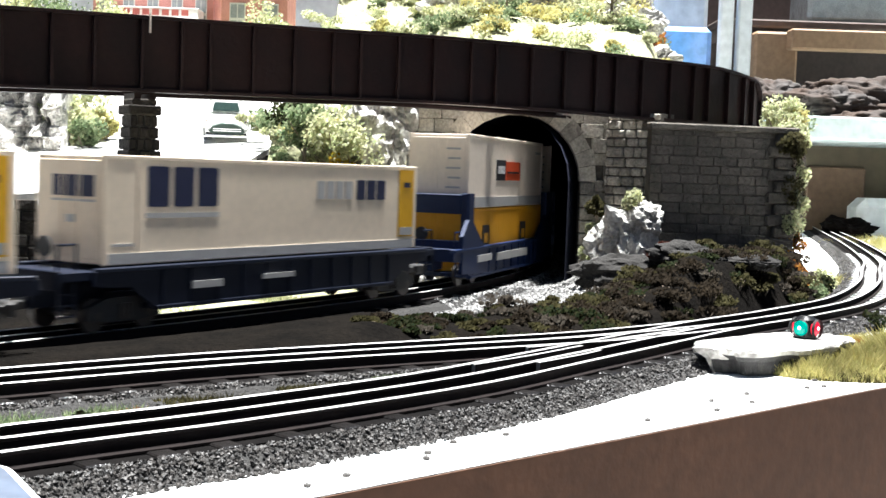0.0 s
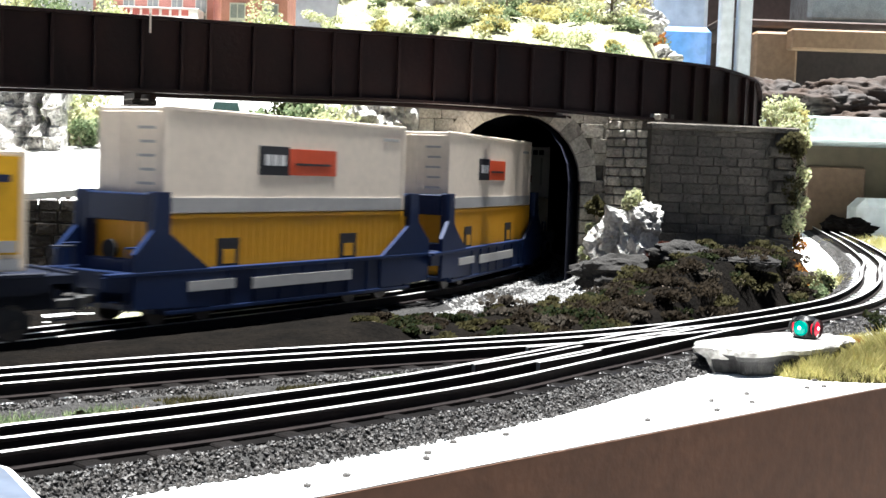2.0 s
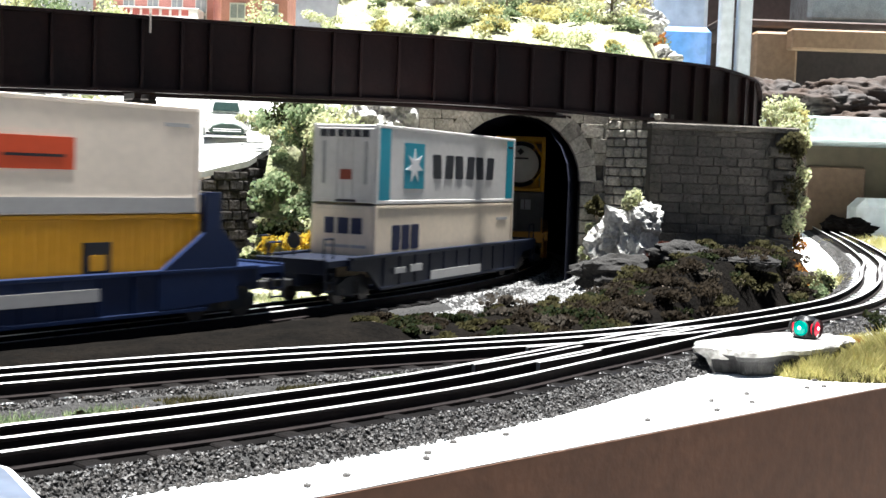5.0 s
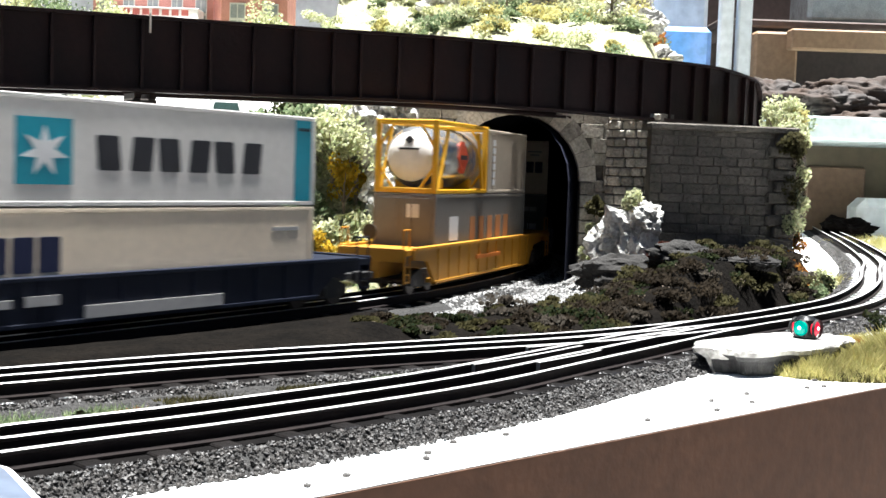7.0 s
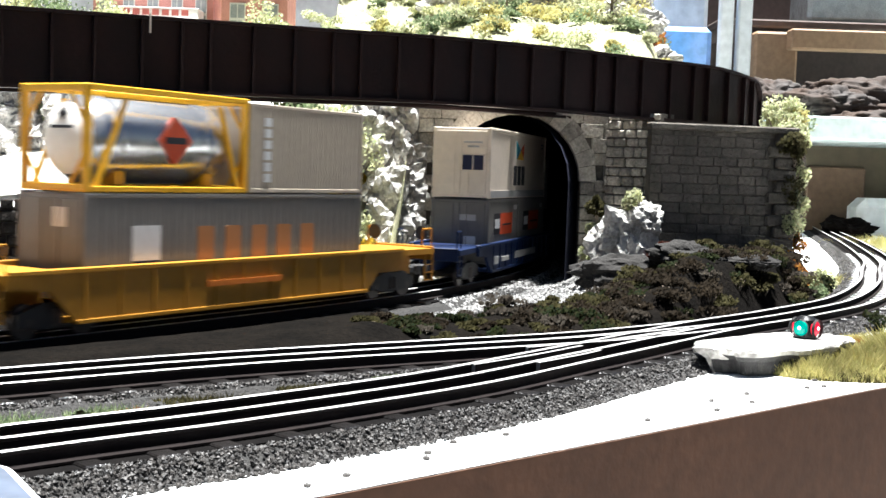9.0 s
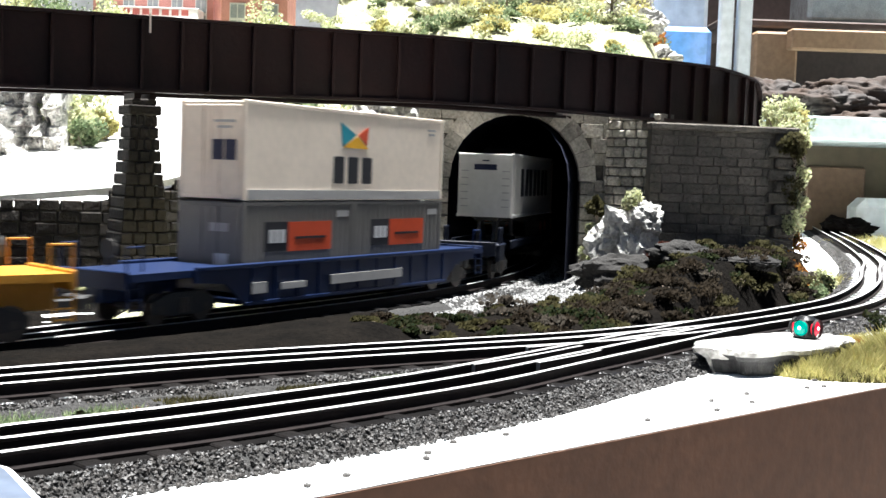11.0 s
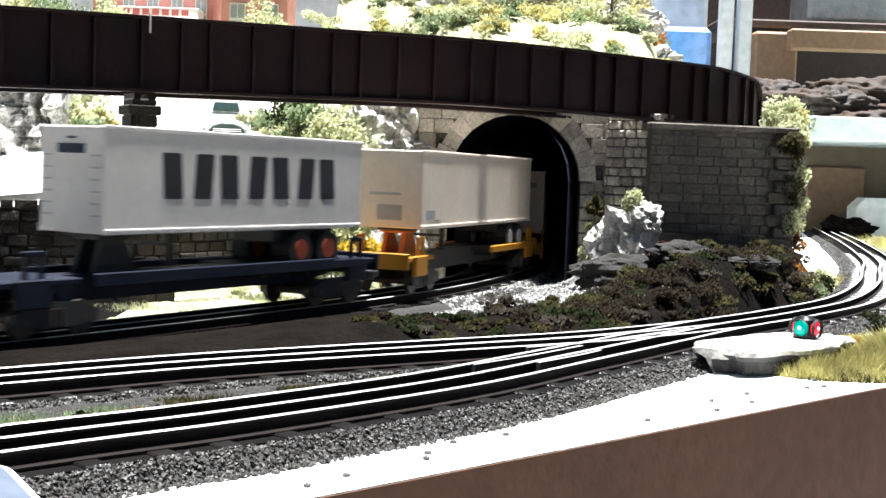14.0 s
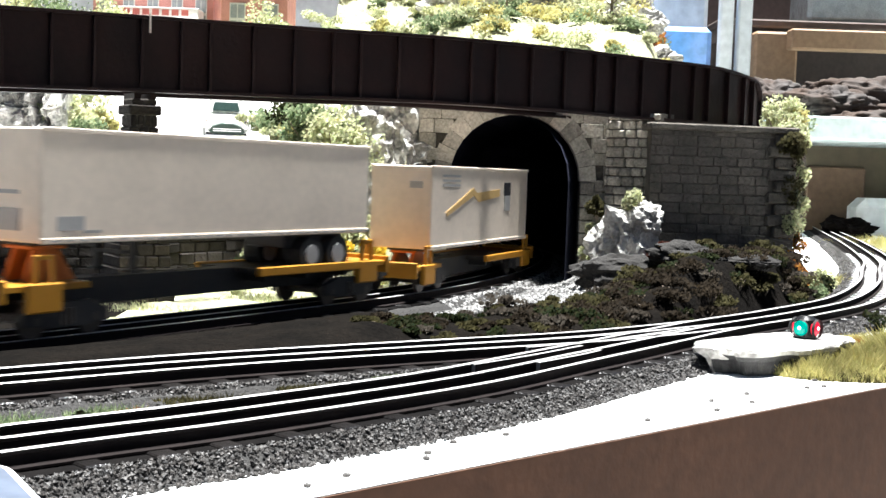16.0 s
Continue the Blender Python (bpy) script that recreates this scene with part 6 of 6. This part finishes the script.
prism(bm, [(-0.0160, 0.0105), (-0.0120, 0.0078), (0.0120, 0.0078), (0.0160, 0.0105), (0.0125, 0.0150), (0.0055, 0.0178), (-0.0055, 0.0178), (-0.0125, 0.0150)], "y", -0.0560, -0.0490)
part("grille", bm, GRN, auto, "dark oval grille")
bm = bmesh.new()
for z in (0.0120, 0.0138):
    box(bm, -0.0125, 0.0125, -0.0568, -0.0550, z - 0.001, z - 0.0003)
part("grille_bar", bm, CHROME, auto)
part("bumper", boxbm(-0.0205, 0.0205, -0.0590, -0.0560, 0.0052, 0.0080, bevel=0.0008), CHROME, auto)
for x in (-0.0155, 0.0155):
    bm = bmesh.new()
    cyl(bm, (x * 1.08, -0.0545, 0.0165), (x * 1.08, -0.0480, 0.0165), 0.0034, 16)
    part("headlight", bm, CHROME, auto)
    for y in (-0.032, 0.032):
        bm = bmesh.new()
        cyl(bm, (x - 0.003, y, 0.0068), (x + 0.003, y, 0.0068), 0.0068, 18)
        wheel = part("wheel", bm, RUBBER, auto)
        bm = bmesh.new()
        s = 1 if x > 0 else -1
        cyl(bm, (x + s * 0.0030, y, 0.0068), (x + s * 0.0036, y, 0.0068), 0.0040, 14)
        part("hubcap", bm, CHROME, wheel)
tagged(auto, "pale cream vintage model car with a dark oval grille", "car")

# ---- brick buildings beyond the road ----
BRICK = mat("pale_red_brick", (0.62, 0.29, 0.25), 0.85, col2=(0.50, 0.22, 0.19), scale=60, amount=0.7, bump=0.5, bscale=500)
WINW = mat("white_window_frame", (0.75, 0.73, 0.70), 0.6, scale=40)
WING = mat("window_glass", (0.35, 0.37, 0.38), 0.1, scale=40)


def building(x0, x1, y, z0, z1, label, cols, sill=0.0):
    r = empty("brick_building", pose(x0, y, z0))
    w, h = x1 - x0, z1 - z0
    part("wall", boxbm(0, w, 0, 0.12, 0, h), BRICK, r)
    part("cornice", boxbm(-0.004, w + 0.004, -0.005, 0.125, h, h + 0.010, bevel=0.001), WINW, r)
    part("belt_course", boxbm(-0.001, w + 0.001, -0.003, 0, h * 0.50, h * 0.50 + 0.006), WINW, r)
    part("base_course", boxbm(-0.002, w + 0.002, -0.006, 0, 0.0, 0.012), WINW, r)
    for row in range(2):
        for k in range(cols):
            cx = w * (k + 0.5) / cols
            zz = h * (0.12 + 0.5 * row)
            hw, hh = w / cols * 0.24, h * 0.30
            f = part("window", boxbm(cx - hw, cx + hw, -0.0030, 0.002, zz, zz + hh), WINW, r, "white framed window")
            for sx in (-1, 1):
                for sz in (0, 1):
                    a, b = (cx - hw * 0.86, cx - hw * 0.06) if sx < 0 else (cx + hw * 0.06, cx + hw * 0.86)
                    part("pane", boxbm(a, b, -0.0036, -0.0024, zz + hh * (0.05 + 0.49 * sz), zz + hh * (0.46 + 0.49 * sz)), WING, f)
            part("sill", boxbm(cx - hw * 1.2, cx + hw * 1.2, -0.006, 0, zz - 0.004, zz), WINW, f)
    return tagged(r, label, "building")


building(-0.640, -0.425, 2.26, 0.320, 0.52, "red brick model building with white windows", 5)
building(-0.400, -0.285, 2.20, 0.310, 0.50, "narrow red brick model building with large white windows", 2)
SIGNB = mat("storefront_lettering", (0.45, 0.12, 0.10), 0.6, scale=40)
shop = empty("shop_front", pose(-0.60, 2.20, 0.30))
part("facade", boxbm(0, 0.16, 0, 0.05, 0, 0.078, bevel=0.001), WINW, shop)
part("awning", boxbm(-0.003, 0.163, -0.014, 0, 0.056, 0.060, bevel=0.001), WINW, shop)
for k in range(8):
    part("lettering_bar", boxbm(0.012 + k * 0.017, 0.024 + k * 0.017, -0.0012, 0.0, 0.0640, 0.0740), SIGNB, shop)
tagged(shop, "low white shop front before the brick building", "building")

# ---- the room beyond ----
def slab(name, x0, x1, y0, y1, z0, z1, m, label, category, bevel=0.004):
    ob = link_mesh(name, boxbm(x0, x1, y0, y1, z0, z1, bevel=bevel), m)
    return tagged(ob, label, category)


TAN = mat("tan_board", (0.36, 0.225, 0.125), 0.7, col2=(0.27, 0.17, 0.10), scale=8, amount=0.6)
# colour of the dark boards and of the plates that stand for shade
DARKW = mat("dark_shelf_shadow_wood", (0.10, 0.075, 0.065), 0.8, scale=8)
BLUEP = mat("blue_panel", (0.14, 0.34, 0.72), 0.6, col2=(0.35, 0.48, 0.75), scale=7, amount=0.6)
GREYP = mat("grey_panel", (0.72, 0.74, 0.76), 0.5, scale=5)
POSTW = mat("white_post_paint", (0.62, 0.64, 0.64), 0.5, scale=5)
TEALT = mat("pale_table_top", (0.55, 0.64, 0.63), 0.5, scale=6)
BEIGE = mat("olive_brown_cupboard", (0.10, 0.082, 0.05), 0.8, col2=(0.06, 0.05, 0.034), scale=4)
GLASSY = mat("crinkled_plastic", (0.42, 0.48, 0.50), 0.15, 0.3, scale=40, amount=0.8, bump=1.0, bscale=60)
slab("blue_box", 0.44, 0.585, 2.82, 2.95, -0.2, 0.452, BLUEP, "blue storage box standing beyond the layout", "storage box", 0.012)
slab("grey_cabinet", 0.40, 0.62, 3.05, 3.35, -0.6, 0.75, GREYP, "pale grey cabinet standing beyond the layout", "cabinet", 0.01)
slab("white_post", 0.592, 0.622, 2.78, 2.81, -1.0, 1.0, POSTW, "white painted upright post", "post")
slab("white_post", 0.636, 0.668, 2.80, 2.83, -1.0, 1.0, POSTW, "white painted upright post", "post")
slab("tan_box", 0.735, 0.84, 3.05, 3.2, 0.33, 0.475, TAN, "tan cardboard box on the far bench", "box", 0.006)
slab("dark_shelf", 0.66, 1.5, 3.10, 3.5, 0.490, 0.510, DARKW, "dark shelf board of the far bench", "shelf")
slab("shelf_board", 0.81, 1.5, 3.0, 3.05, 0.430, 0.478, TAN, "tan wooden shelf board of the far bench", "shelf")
# panel added so that its dark colour gives the shade under the shelf
slab("shade_backing", 0.60, 1.7, 3.5, 3.52, -0.2, 0.70, DARKW, "dark panel added for the shade behind the far shelf", "panel")
slab("clear_bin", 0.88, 1.45, 3.12, 3.3, 0.512, 0.62, GLASSY, "clear plastic bin on the shelf", "bin", 0.01)
for k, (x, y, z, rx, rz) in enumerate([(0.82, 2.75, 0.285, 0.10, 0.04), (0.95, 2.85, 0.30, 0.16, 0.06), (1.05, 2.7, 0.255, 0.14, 0.045), (0.74, 2.9, 0.30, 0.08, 0.05), (0.90, 2.62, 0.235, 0.12, 0.03)]):
    rock((x, y, z), (rx, 0.10, rz), 90 + k, "brown layered rock scenery on the far bench", rough=0.3, material=BROWNROCK, sub=5).data.shade_smooth()
far = empty("far_bench")
part("top", boxbm(0.655, 1.8, 2.40, 3.4, 0.196, 0.240, bevel=0.003), TEALT, far, "pale table top")
for x in (0.70, 1.25):
    part("leg", boxbm(x, x + 0.05, 2.62, 2.68, -1.0, 0.196), DARKW, far)
part("cupboard", boxbm(0.62, 1.8, 2.80, 3.3, -0.5, 0.196), BEIGE, far, "olive-brown cupboard under the table top")
part("cupboard_door", boxbm(0.80, 0.93, 2.78, 2.80, -0.3, 0.15, bevel=0.004), mat("brown_door", (0.16, 0.10, 0.06), 0.7, scale=8), far)
# thin dark plate in place of the shade under the table top
part("recess_shade", boxbm(0.66, 0.715, 2.79, 2.802, 0.02, 0.19), DARKW, far)
tagged(far, "pale-topped far bench over an olive-brown cupboard", "bench")
slab("grey_cloth", 0.86, 1.1, 2.60, 2.7, -0.02, 0.085, GREYP, "grey folded cloth beyond the curved track", "cloth", 0.02)
rock((0.785, 2.45, 0.02), (0.05, 0.04, 0.03), 99, "dark rock beyond the curved track", material=SOIL)


motions()
